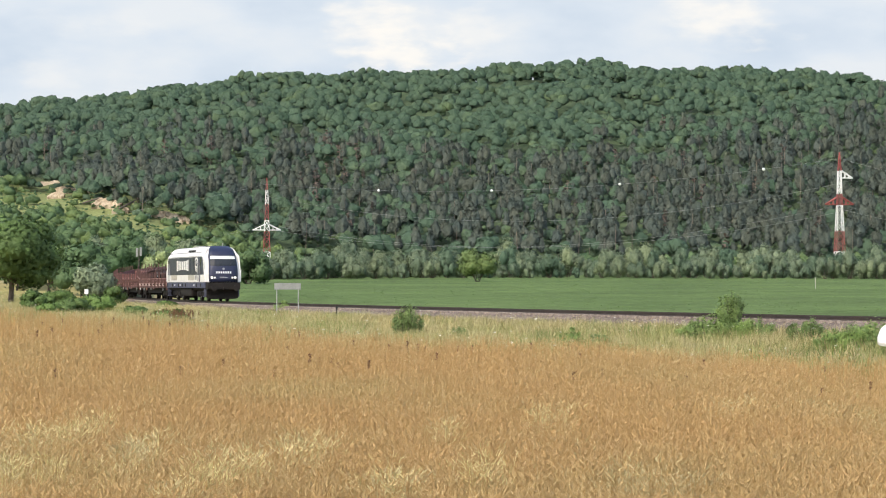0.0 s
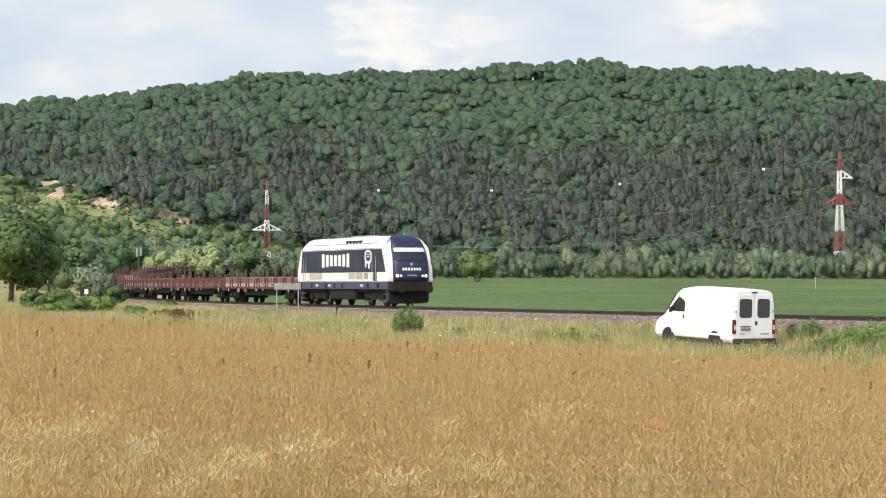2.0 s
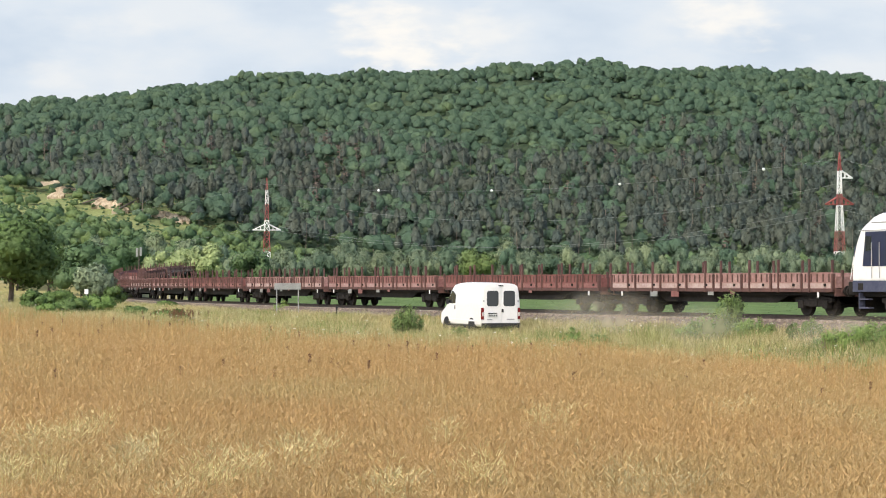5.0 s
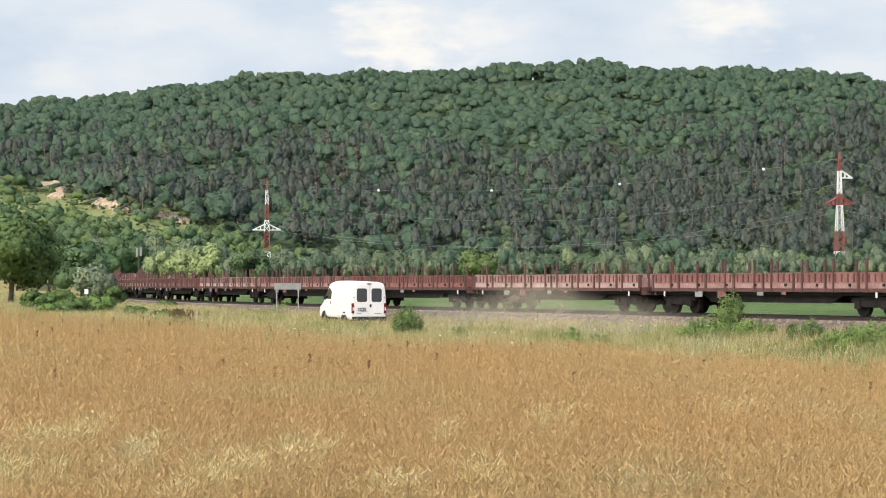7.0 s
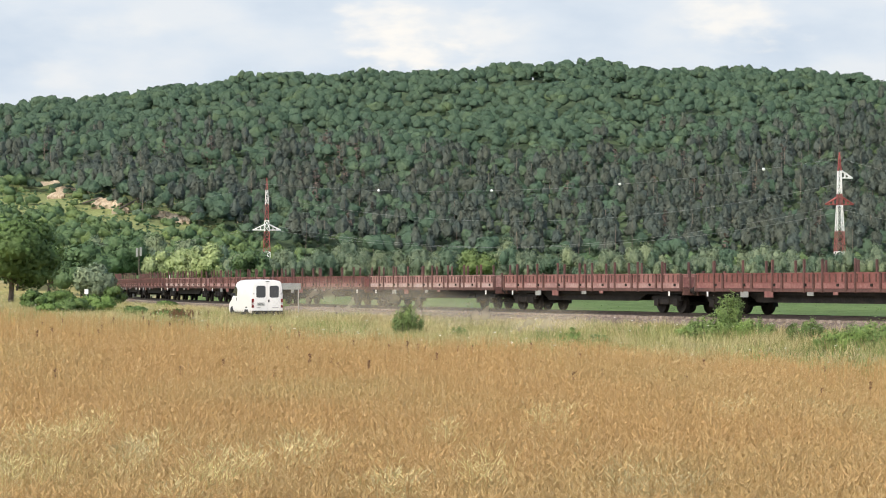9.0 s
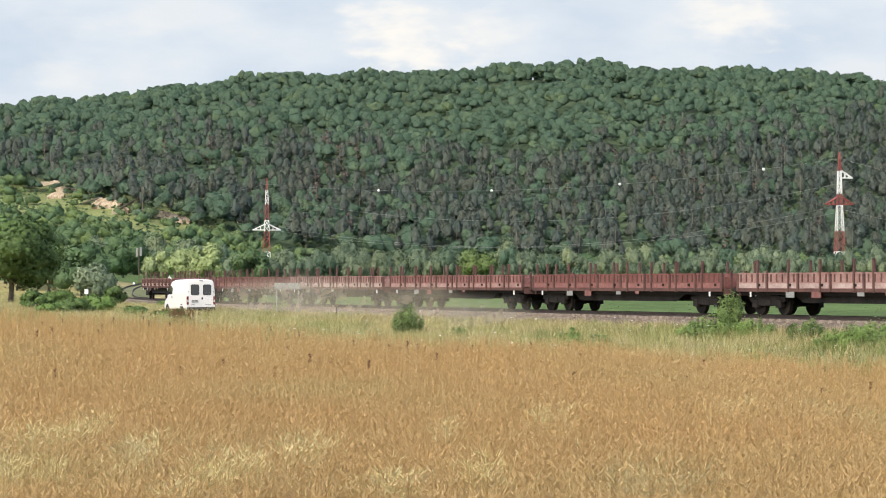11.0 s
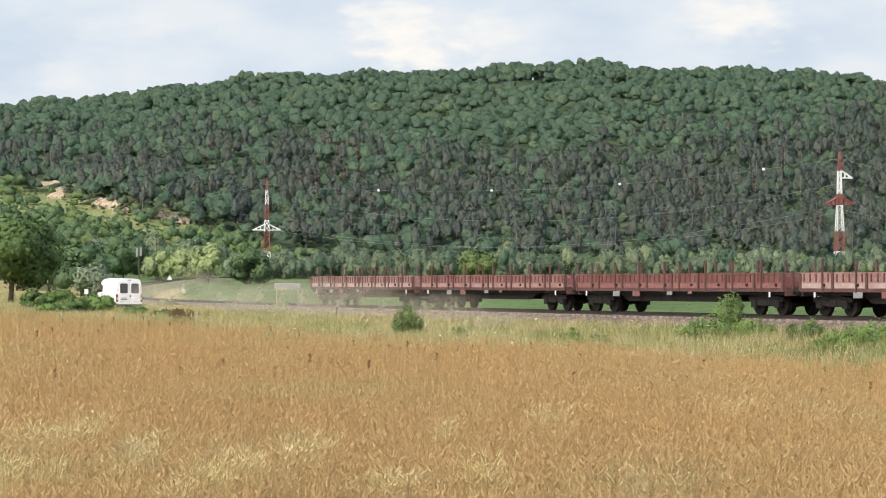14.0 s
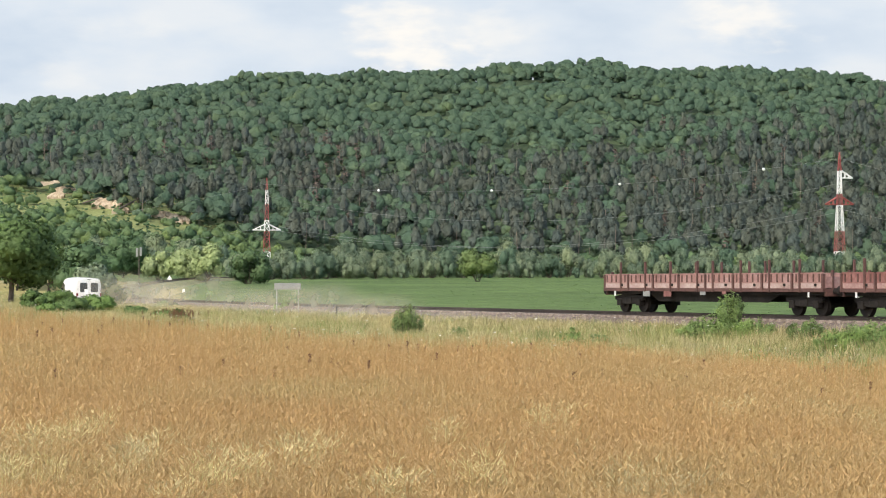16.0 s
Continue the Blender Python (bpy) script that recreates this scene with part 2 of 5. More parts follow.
def land_material():
    """Field, verge, meadow and hill soil, told apart by the plan."""
    m, nt, bsdf, n, link = nodes_of("land")
    at = n("ShaderNodeAttribute")
    at.attribute_name = "cover"
    geo = n("ShaderNodeNewGeometry")
    a, b, c = n("ShaderNodeTexNoise"), n("ShaderNodeTexNoise"), n("ShaderNodeTexNoise")
    for q, s in ((a, 18), (b, 1.2), (c, 70)):
        q.inputs["Scale"].default_value, q.inputs["Detail"].default_value = 1 / s, 5
        link(geo.outputs["Position"], q.inputs["Vector"])
    tone = ramp(nt, [(0.3, (0.72, 0.72, 0.70)), (0.7, (1.25, 1.2, 1.1))])
    fine = ramp(nt, [(0.3, (0.75, 0.75, 0.75)), (0.7, (1.2, 1.2, 1.2))])
    link(a.outputs["Fac"], tone.inputs["Fac"])
    link(b.outputs["Fac"], fine.inputs["Fac"])
    m1, m2 = n("ShaderNodeMix"), n("ShaderNodeMix")
    for q in (m1, m2):
        q.data_type, q.blend_type = "RGBA", "MULTIPLY"
        q.inputs["Factor"].default_value = 1.0
    link(at.outputs["Color"], m1.inputs["A"])
    link(tone.outputs["Color"], m1.inputs["B"])
    link(m1.outputs["Result"], m2.inputs["A"])
    link(fine.outputs["Color"], m2.inputs["B"])
    link(m2.outputs["Result"], bsdf.inputs["Base Color"])
    bsdf.inputs["Roughness"].default_value = 0.95
    bsdf.inputs["Specular IOR Level"].default_value = 0.1
    bp = n("ShaderNodeBump")
    bp.inputs["Strength"].default_value, bp.inputs["Distance"].default_value = 0.8, 0.3
    link(b.outputs["Fac"], bp.inputs["Height"])
    link(bp.outputs["Normal"], bsdf.inputs["Normal"])
    return m


# ---------------------------------------------------------------- mesh tools
def mesh_of(name, V, F, material, smooth=False):
    """A mesh from vertex and equal-sided face arrays."""
    V, F = np.asarray(V, np.float32), np.asarray(F, np.int32)
    me = bpy.data.meshes.new(name)
    k = F.shape[1]
    me.vertices.add(len(V))
    me.vertices.foreach_set("co", V.ravel())
    me.loops.add(F.size)
    me.loops.foreach_set("vertex_index", F.ravel())
    me.polygons.add(len(F))
    me.polygons.foreach_set("loop_start", np.arange(0, F.size, k, dtype=np.int32))
    me.polygons.foreach_set("use_smooth", np.full(len(F), smooth))
    me.update(calc_edges=True)
    me.materials.append(material)
    return me


def soup(name, T, material):
    """Loose triangles (n, 3, 3) as one mesh; (n, 3, 6) carries the leaves' soft normals too."""
    T = np.asarray(T, np.float32)
    k = T.shape[-1]
    T = T.reshape(-1, 3, k)
    me = mesh_of(name, T[:, :, :3].reshape(-1, 3), np.arange(len(T) * 3).reshape(-1, 3), material, k == 6)
    if k == 6:
        me.normals_split_custom_set_from_vertices(T[:, :, 3:].reshape(-1, 3))
    return me


def dressed(T, N):
    """Triangles with a normal for each, wound to face along it."""
    T, N = np.asarray(T, np.float32), np.asarray(N, np.float32)
    g = np.cross(T[:, 1] - T[:, 0], T[:, 2] - T[:, 0])
    flip = (g * N).sum(1) < 0
    T[flip] = T[flip][:, ::-1]
    N = N / (np.linalg.norm(N, axis=1, keepdims=True) + 1e-9)
    return np.concatenate([T, np.repeat(N[:, None, :], 3, 1)], -1)


def plain(T):
    """The same with each triangle's own normal."""
    T = np.asarray(T, np.float32)
    return dressed(T, np.cross(T[:, 1] - T[:, 0], T[:, 2] - T[:, 0]))


def thing(name, label, category, group="", kind="", m=None):
    ob = tagged(new(name), label, category, group, kind)
    if m is not None:
        ob.matrix_world = m
    return ob


def part(name, bm, material, parent, label=""):
    """Links a bmesh (or a mesh) as one mesh object under a thing or part."""
    if isinstance(bm, bpy.types.Mesh):
        me = bm
    else:
        me = bpy.data.meshes.new(name)
        bm.to_mesh(me)
        bm.free()
        me.materials.append(material)
    ob = new(name, me)
    ob.parent = parent
    return tagged(ob, label)


def box(bm, x0, x1, y0, y1, z0, z1, bevel=0.0):
    r = bmesh.ops.create_cube(bm, size=1)
    vs = r["verts"]
    bmesh.ops.scale(bm, vec=(abs(x1 - x0), abs(y1 - y0), abs(z1 - z0)), verts=vs)
    bmesh.ops.translate(bm, vec=((x0 + x1) / 2, (y0 + y1) / 2, (z0 + z1) / 2), verts=vs)
    if bevel:
        es = list({e for v in vs for e in v.link_edges})
        bmesh.ops.bevel(bm, geom=es, offset=bevel, segments=2, affect="EDGES", profile=0.6)
    return bm


def boxes(*specs, bevel=0.0):
    bm = bmesh.new()
    for sp in specs:
        box(bm, *sp, bevel=bevel)
    return bm


def tube(bm, a, b, r0, r1=None, n=8):
    """A tapered rod from a to b."""
    a, b = Vector(a), Vector(b)
    r = bmesh.ops.create_cone(bm, cap_ends=True, segments=n, radius1=r0, radius2=r0 if r1 is None else r1, depth=(b - a).length)
    q = (b - a).to_track_quat("Z", "Y").to_matrix().to_4x4()
    bmesh.ops.transform(bm, matrix=Matrix.Translation((a + b) / 2) @ q, verts=r["verts"])
    return bm


def rod(a, b, r0, r1=None, n=8):
    return tube(bmesh.new(), a, b, r0, r1, n)


def prism(pts, axis, a, b, bevel=0.0):
    """A polygon of (u, z) points pushed along y (axis 'y') or of (y, z) points along x."""
    bm = bmesh.new()
    mk = (lambda p, d: (p[0], d, p[1])) if axis == "y" else (lambda p, d: (d, p[0], p[1]))
    va = [bm.verts.new(mk(p, a)) for p in pts]
    vb = [bm.verts.new(mk(p, b)) for p in pts]
    n = len(pts)
    bm.faces.new(va)
    bm.faces.new(vb[::-1])
    for i in range(n):
        bm.faces.new((va[i], vb[i], vb[(i + 1) % n], va[(i + 1) % n]))
    bmesh.ops.recalc_face_normals(bm, faces=bm.faces)
    if bevel:
        bmesh.ops.bevel(bm, geom=bm.edges[:], offset=bevel, segments=2, affect="EDGES", profile=0.6)
    return bm


def loft(rings, smooth=True):
    """A closed skin through rings of equal point count."""
    bm = bmesh.new()
    vs = [[bm.verts.new(p) for p in r] for r in rings]
    n = len(rings[0])
    for a, b in zip(vs, vs[1:]):
        for i in range(n):
            bm.faces.new((a[i], a[(i + 1) % n], b[(i + 1) % n], b[i]))
    bm.faces.new(vs[0][::-1])
    bm.faces.new(vs[-1])
    bmesh.ops.recalc_face_normals(bm, faces=bm.faces)
    for f in bm.faces:
        f.smooth = smooth
    return bm


# ---------------------------------------------------------------- sky backdrop
def sky_backdrop():
    W, Hh, Yb = 3600, 1500, 4300
    m, nt, bsdf, n, link = nodes_of("hazy_cloud_sky")
    co, mp = n("ShaderNodeTexCoord"), n("ShaderNodeMapping")
    mp.inputs["Scale"].default_value = (1, 1, 2.4)
    link(co.outputs["Object"], mp.inputs["Vector"])
    a, b = n("ShaderNodeTexNoise"), n("ShaderNodeTexNoise")
    a.inputs["Scale"].default_value, a.inputs["Detail"].default_value = 1 / 330, 7
    b.inputs["Scale"].default_value, b.inputs["Detail"].default_value = 1 / 75, 8
    link(mp.outputs[0], a.inputs["Vector"])
    link(mp.outputs[0], b.inputs["Vector"])
    base = ramp(nt, [(0.35, (0.60, 0.69, 0.80)), (0.5, (0.70, 0.77, 0.85)), (0.62, (0.78, 0.82, 0.86))])
    link(a.outputs["Fac"], base.inputs["Fac"])
    col = base.outputs["Color"]
    # two sunlit cloud heads, ragged by the finer noise
    for cx, cz, rx, rz, amt in ((-112, 462, 115, 75, 1.0), (-55, 425, 80, 45, 0.8), (60, 470, 80, 50, 0.5), (505, 495, 120, 60, 0.85), (-640, 480, 120, 26, 0.3), (-730, 385, 60, 40, 0.35)):
        sub, ln = n("ShaderNodeVectorMath"), n("ShaderNodeVectorMath")
        sub.operation, ln.operation = "SUBTRACT", "LENGTH"
        sub.inputs[1].default_value = (cx, 0, cz)
        dv = n("ShaderNodeVectorMath")
        dv.operation = "MULTIPLY"
        dv.inputs[1].default_value = (1 / rx, 0, 1 / rz)
        link(co.outputs["Object"], sub.inputs[0])
        link(sub.outputs[0], dv.inputs[0])
        link(dv.outputs[0], ln.inputs[0])
        rag = n("ShaderNodeMath")
        rag.operation = "MULTIPLY_ADD"
        rag.inputs[1].default_value = 2.6
        link(b.outputs["Fac"], rag.inputs[0])
        link(ln.outputs["Value"], rag.inputs[2])
        mr = n("ShaderNodeMapRange")
        mr.interpolation_type = "SMOOTHSTEP"
        mr.inputs["From Min"].default_value, mr.inputs["From Max"].default_value = 1.2, 2.5
        mr.inputs["To Min"].default_value, mr.inputs["To Max"].default_value = amt, 0.0
        link(rag.outputs[0], mr.inputs["Value"])
        mx = n("ShaderNodeMix")
        mx.data_type = "RGBA"
        mx.inputs["B"].default_value = (0.97, 0.935, 0.88, 1)
        link(mr.outputs["Result"], mx.inputs["Factor"])
        link(col, mx.inputs["A"])
        col = mx.outputs["Result"]
    em = n("ShaderNodeEmission")
    em.inputs["Strength"].default_value = 0.82
    link(col, em.inputs["Color"])
    link(em.outputs[0], nt.nodes["Material Output"].inputs["Surface"])
    bm = bmesh.new()
    vs = []
    for i in range(13):
        x = -W / 2 + W * i / 12
        y = -abs(x) ** 2 / 9000
        vs.append((bm.verts.new((x, y, -100)), bm.verts.new((x, y, Hh))))
    for p, q in zip(vs, vs[1:]):
        bm.faces.new((p[0], q[0], q[1], p[1]))
    me = bpy.data.meshes.new("sky_backdrop")
    bm.to_mesh(me)
    bm.free()
    me.materials.append(m)
    ob = tagged(new("backdrop", me), "pale hazy sky with sunlit white cloud heads", "sky", kind="structure")
    ob.location = (0, Yb, 0)
    return ob


# ---------------------------------------------------------------- land
EDGE = ([-60, -30, -21, -13.5, -6.2, 0, 2.6, 4.5, 7.2, 10, 14, 16, 20, 40], [215, 149, 126, 111, 87.5, 67.5, 64.5, 64.5, 71, 75, 74, 62, 46, -60])    # far edge of the ripe field


def in_field(X, Y):
    return Y < np.interp(X, EDGE[0], EDGE[1]) + fbm(X, Y, 14, 5) * 1.2


def land():
    def axis(lo, hi, a, b, d, growth):
        mid = list(np.arange(a, b, d))
        out, st = [b], d
        while out[-1] < hi:
            st *= growth
            out.append(out[-1] + min(st, 40))
        low, st = [a], d
        while low[-1] > lo:
            st *= growth
            low.append(low[-1] - min(st, 40))
        return np.array(sorted(low[1:]) + mid + out)
    xs, ys = axis(-1500, 1500, -60, 60, 1.25, 1.12), axis(-400, 2400, 10, 440, 1.5, 1.1)
    X, Y = np.meshgrid(xs, ys)
    Z = ground_z(X, Y)
    nx, ny = len(xs), len(ys)
    i = np.arange(nx * ny).reshape(ny, nx)
    F = np.stack([i[:-1, :-1], i[:-1, 1:], i[1:, 1:], i[1:, :-1]], -1).reshape(-1, 4)
    me = mesh_of("ground", np.stack([X, Y, Z], -1).reshape(-1, 3), F, land_material(), True)
    D = track_near(X, Y)[0].reshape(X.shape)
    col = np.empty((ny, nx, 4), np.float32)
    col[:] = (0.10, 0.155, 0.055, 1)                                   # meadow
    col[(D > 0)] = (0.30, 0.28, 0.12, 1)                               # verge
    col[in_field(X, Y) & (D > 0)] = (0.29, 0.21, 0.10, 1)             # stubble soil under the crop
    col[(D <= 0) & (X < -0.112 * Y) & (Y < 335)] = (0.29, 0.265, 0.14, 1)
    col[Y > 420] = (0.11, 0.17, 0.055, 1)
    col[Y > 620] = (0.075, 0.11, 0.06, 1)
    col[(Y > 430) & (X < -0.10 * Y) & (Y < 950)] = (0.20, 0.235, 0.10, 1)
    at = me.color_attributes.new("cover", "FLOAT_COLOR", "POINT")
    at.data.foreach_set("color", col.ravel())
    tagged(new("ground", me), "farmland with ripe field, green meadow and wooded hill", "ground", kind="structure")


def sweep(name, profile, s0, s1, ds, material, smooth=False, dz=0.0):
    """A strip along the track; profile points are (offset to the near side, height over rail top)."""
    s = np.arange(s0, s1 + 0.01, ds)
    x, y, z, th = on_track(s)
    P = np.array(profile)
    V = np.stack([x[:, None] - P[:, 0] * np.cos(th)[:, None], y[:, None] - P[:, 0] * np.sin(th)[:, None], z[:, None] + P[:, 1] + dz + 0 * th[:, None]], -1)
    n, k = len(s), len(P)
    i = np.arange(n * k).reshape(n, k)
    F = np.stack([i[:-1, :-1], i[1:, :-1], i[1:, 1:], i[:-1, 1:]], -1).reshape(-1, 4)
    return mesh_of(name, V.reshape(-1, 3), F, material, smooth), V


def railway():
    prof = [(3.9, -1.1), (3.0, -0.80), (1.75, -0.36), (1.36, -0.30), (1.2, -0.2), (0, -0.2), (-1.3, -0.2), (-1.75, -0.24), (-3.3, -0.9), (-4.2, -1.1)]
    me, V = sweep("ballast", prof, -45, 160, 0.4, M["ballast"])
    co = np.array(V).reshape(-1, 3)
    co[:, 2] += np.random.default_rng(3).normal(0, 0.03, len(co))
    me.vertices.foreach_set("co", co.astype(np.float32).ravel())
    bed = tagged(new("track_bed", me), "grey-brown crushed stone railway ballast bed", "track bed", kind="structure")
    me, V = sweep("ballast", prof, -330, -45, 0.6, M["grown_bed"])
    co = np.array(V).reshape(-1, 3)
    co[:, 2] += np.random.default_rng(4).normal(0, 0.03, len(co))
    me.vertices.foreach_set("co", co.astype(np.float32).ravel())
    tagged(new("track_bed", me), "grass-grown railway bed round the far bend", "track bed", kind="structure")
    prof = [(-0.07, -0.172), (-0.07, -0.155), (-0.012, -0.13), (-0.012, -0.045), (-0.036, -0.03), (-0.036, 0), (0.036, 0), (0.036, -0.03), (0.012, -0.045), (0.012, -0.13), (0.07, -0.155), (0.07, -0.172)]
    for off in (0.7535, -0.7535):
        rm, _ = sweep("rail", [(p[0] + off, p[1]) for p in prof], -330, 160, 1.0, M["rail_steel"])
        tagged(new("rail", rm), "worn dark steel railway rail on sleepers", "rail", "rails", "structure")
    return bed


def road():
    n = 160
    t = np.linspace(0, 1, n)
    k = np.linspace(0, 1, len(ROAD_X))
    x, y = np.interp(t, k, ROAD_X), np.interp(t, k, ROAD_Y)
    ker = np.ones(9) / 9
    x = np.convolve(np.pad(x, 4, "edge"), ker, "valid")
    y = np.convolve(np.pad(y, 4, "edge"), ker, "valid")
    tx, ty = np.gradient(x), np.gradient(y)
    l = np.hypot(tx, ty)
    off = np.array([-1.6, -1.1, -0.7, 0, 0.7, 1.1, 1.6])
    X, Y = x[:, None] + off * (ty / l)[:, None], y[:, None] - off * (tx / l)[:, None]
    Z = ground_z(X, Y) + np.array([0.01, 0.02, 0.03, 0.06, 0.03, 0.02, 0.01])
    i = np.arange(n * 7).reshape(n, 7)
    F = np.stack([i[:-1, :-1], i[:-1, 1:], i[1:, 1:], i[1:, :-1]], -1).reshape(-1, 4)
    me = mesh_of("road", np.stack([X, Y, Z], -1).reshape(-1, 3), F, M["dirt"], True)
    tagged(new("road", me), "dusty unpaved farm road beside the railway", "road", kind="structure")


# ---------------------------------------------------------------- plants
def leaf_tris(rng, P, Nrm, size, spread=0.75, stretch=1.6):
    """One small leaf triangle at each point, turned loosely along the surface normal."""
    n = len(P)
    nn = Nrm + rng.normal(0, spread, (n, 3))
    nn /= np.linalg.norm(nn, axis=1, keepdims=True) + 1e-9
    a = np.cross(nn, rng.normal(0, 1, (n, 3)))
    a /= np.linalg.norm(a, axis=1, keepdims=True) + 1e-9
    b = np.cross(nn, a)
    s = size * rng.uniform(0.6, 1.4, (n, 1))
    T = np.stack([P - a * s * 0.5 - b * s * 0.4, P + a * s * 0.5 * stretch, P - a * s * 0.2 + b * s * 0.7], 1)
    return dressed(T, Nrm / (np.linalg.norm(Nrm, axis=1, keepdims=True) + 1e-9) + 0.35 * nn + (0, 0, 0.2))


_g = (1 + 5 ** 0.5) / 2
ICO = np.array([(s * 1.0, t * _g, 0) for s in (-1, 1) for t in (-1, 1)] + [(0, s * 1.0, t * _g) for s in (-1, 1) for t in (-1, 1)] + [(t * _g, 0, s * 1.0) for s in (-1, 1) for t in (-1, 1)]) / math.hypot(1, _g)


def _ico_faces():
    f = []
    for i in range(12):
        for j in range(i + 1, 12):
            for k in range(j + 1, 12):
                e = [np.linalg.norm(ICO[p] - ICO[q]) for p, q in ((i, j), (j, k), (i, k))]
                if max(e) < 1.1:
                    n = np.cross(ICO[j] - ICO[i], ICO[k] - ICO[i])
                    f.append((i, j, k) if n @ ICO[i] > 0 else (i, k, j))
    return np.array(f)


ICO_F = _ico_faces()


def _finer(V, F):
    """Splits each triangle of a ball in four."""
    V, seen, out = [tuple(v) for v in V], {}, []

    def mid(a, b):
        k = (min(a, b), max(a, b))
        if k not in seen:
            m = np.array(V[a]) + np.array(V[b])
            V.append(tuple(m / np.linalg.norm(m)))
            seen[k] = len(V) - 1
        return seen[k]
    for a, b, c in F:
        p, q, r = mid(a, b), mid(b, c), mid(c, a)
        out += [(a, p, r), (p, b, q), (r, q, c), (p, q, r)]
    return np.array(V), np.array(out)


BALL1, BALL1_F = _finer(ICO, ICO_F)
BALL2, BALL2_F = _finer(BALL1, BALL1_F)


def skin(V, F):
    """Triangles with smooth normals worked out from the shape."""
    T = V[F]
    g = np.cross(T[:, 1] - T[:, 0], T[:, 2] - T[:, 0])
    N = np.zeros_like(V)
    for k in range(3):
        np.add.at(N, F[:, k], g)
    N /= np.linalg.norm(N, axis=1, keepdims=True) + 1e-9
    return np.concatenate([T, N[F]], -1)


def dome_crown(rng, R, Hc, z0, lumps=9, leaves=50, size=0.6, swell=0.42, low=-0.35, taper=0.0, ball=2):
    """A closed crown of swelling lumps with leaves standing out of it."""
    B, BF = (BALL2, BALL2_F) if ball == 2 else (BALL1, BALL1_F)
    c = rng.normal(0, 1, (lumps, 3))
    c[:, 2] = np.abs(c[:, 2]) * 0.9 - 0.25
    c /= np.linalg.norm(c, axis=1, keepdims=True)
    amp, wid = rng.uniform(0.6, 1.0, lumps) * swell, rng.uniform(0.32, 0.5, lumps)
    ang = np.arccos(np.clip(B @ c.T, -1, 1))
    r = 1 - swell + (amp * np.exp(-(ang / wid) ** 2)).max(1) * 1.15 + rng.normal(0, 0.025, len(B))
    V = B * r[:, None] * np.array([R, R, Hc / 2])
    V[:, 2] += z0 + Hc / 2
    if taper:
        V[:, :2] *= (1 - taper * np.clip((V[:, 2] - z0) / Hc, 0, 1))[:, None]
    F = BF[B[BF][:, :, 2].mean(1) > low]
    T = skin(V, F)
    f = rng.integers(0, len(T), leaves)
    w = rng.dirichlet((1, 1, 1), leaves)
    P = (T[f, :, :3] * w[:, :, None]).sum(1)
    N = (T[f, :, 3:] * w[:, :, None]).sum(1)
    return np.concatenate([T, leaf_tris(rng, P + N * size * 0.12, N, size, 0.5)])


def lumps_crown(rng, n, R, Hc, size, lumps=14, z0=0.0, taper=0.0, inner=0.3, core=0.86, tall=1.0):
    """Leaf triangles of a lumpy crown of radius R and height Hc above z0."""
    th, ph = rng.uniform(0, 2 * np.pi, lumps), np.arccos(rng.uniform(-0.85, 1, lumps))
    w = rng.uniform(0.45, 0.8, lumps)
    c = np.stack([R * w * np.sin(ph) * np.cos(th), R * w * np.sin(ph) * np.sin(th), z0 + Hc / 2 + Hc / 2 * w * np.cos(ph)], 1)
    if taper:
        f = 1 - taper * np.clip((c[:, 2] - z0) / Hc, 0, 1)
        c[:, :2] *= f[:, None]
    r = rng.uniform(0.26, 0.46, lumps)
    i = rng.integers(0, lumps, n)
    d = rng.normal(0, 1, (n, 3))
    d[:, 2] = d[:, 2] * 0.9 + 0.25
    d /= np.linalg.norm(d, axis=1, keepdims=True)
    rad = r[i] * (1.10 - inner * rng.random(n) ** 1.5)
    P = c[i] + d * rad[:, None] * np.array([R, R, Hc / 2 * tall])
    P = P + rng.normal(0, 0.03, (n, 3)) * R
    d = d + 0.5 * (c[i] - (0, 0, z0 + Hc / 2)) / max(R, Hc / 2)
    P[:, 2] = np.maximum(P[:, 2], z0 - 0.05 * Hc + 0.1 * Hc * rng.random(n))
    T = leaf_tris(rng, P, d, size)
    if core:
        # the dense inside of each lump
        cores = []
        for k in range(lumps):
            v = BALL1 * (r[k] * core) * np.array([R, R, Hc / 2 * tall]) * rng.uniform(0.86, 1.1, (len(BALL1), 1)) + c[k]
            v[:, 2] = np.maximum(v[:, 2], z0 - 0.02 * Hc)
            cores.append(skin(v, BALL1_F))
        T = np.concatenate([T] + cores)
    return T


def pine_crown(rng, n, R, H, size, bare=0.45):
    """Flat plates of needles in whorls round a tall stem."""
    k = rng.integers(7, 11)
    lev = bare + (1 - bare) * (np.arange(k) + rng.random(k) * 0.8) / k
    i = rng.integers(0, k, n)
    rr = R * (1.05 - 0.75 * (lev[i] - bare) / (1 - bare)) * rng.uniform(0.7, 1.15, k)[i] * np.sqrt(rng.random(n))
    th = rng.uniform(0, 2 * np.pi, k)[i] + np.round(rng.uniform(0, 4, n)) * 1.57 + rng.normal(0, 0.35, n)
    P = np.stack([rr * np.cos(th), rr * np.sin(th), H * lev[i] - 0.15 * rr + rng.normal(0, 0.02 * H, n)], 1)
    nn = np.stack([np.cos(th) * 0.4, np.sin(th) * 0.4, np.ones(n)], 1)
    return leaf_tris(rng, P, nn, size, 0.5)


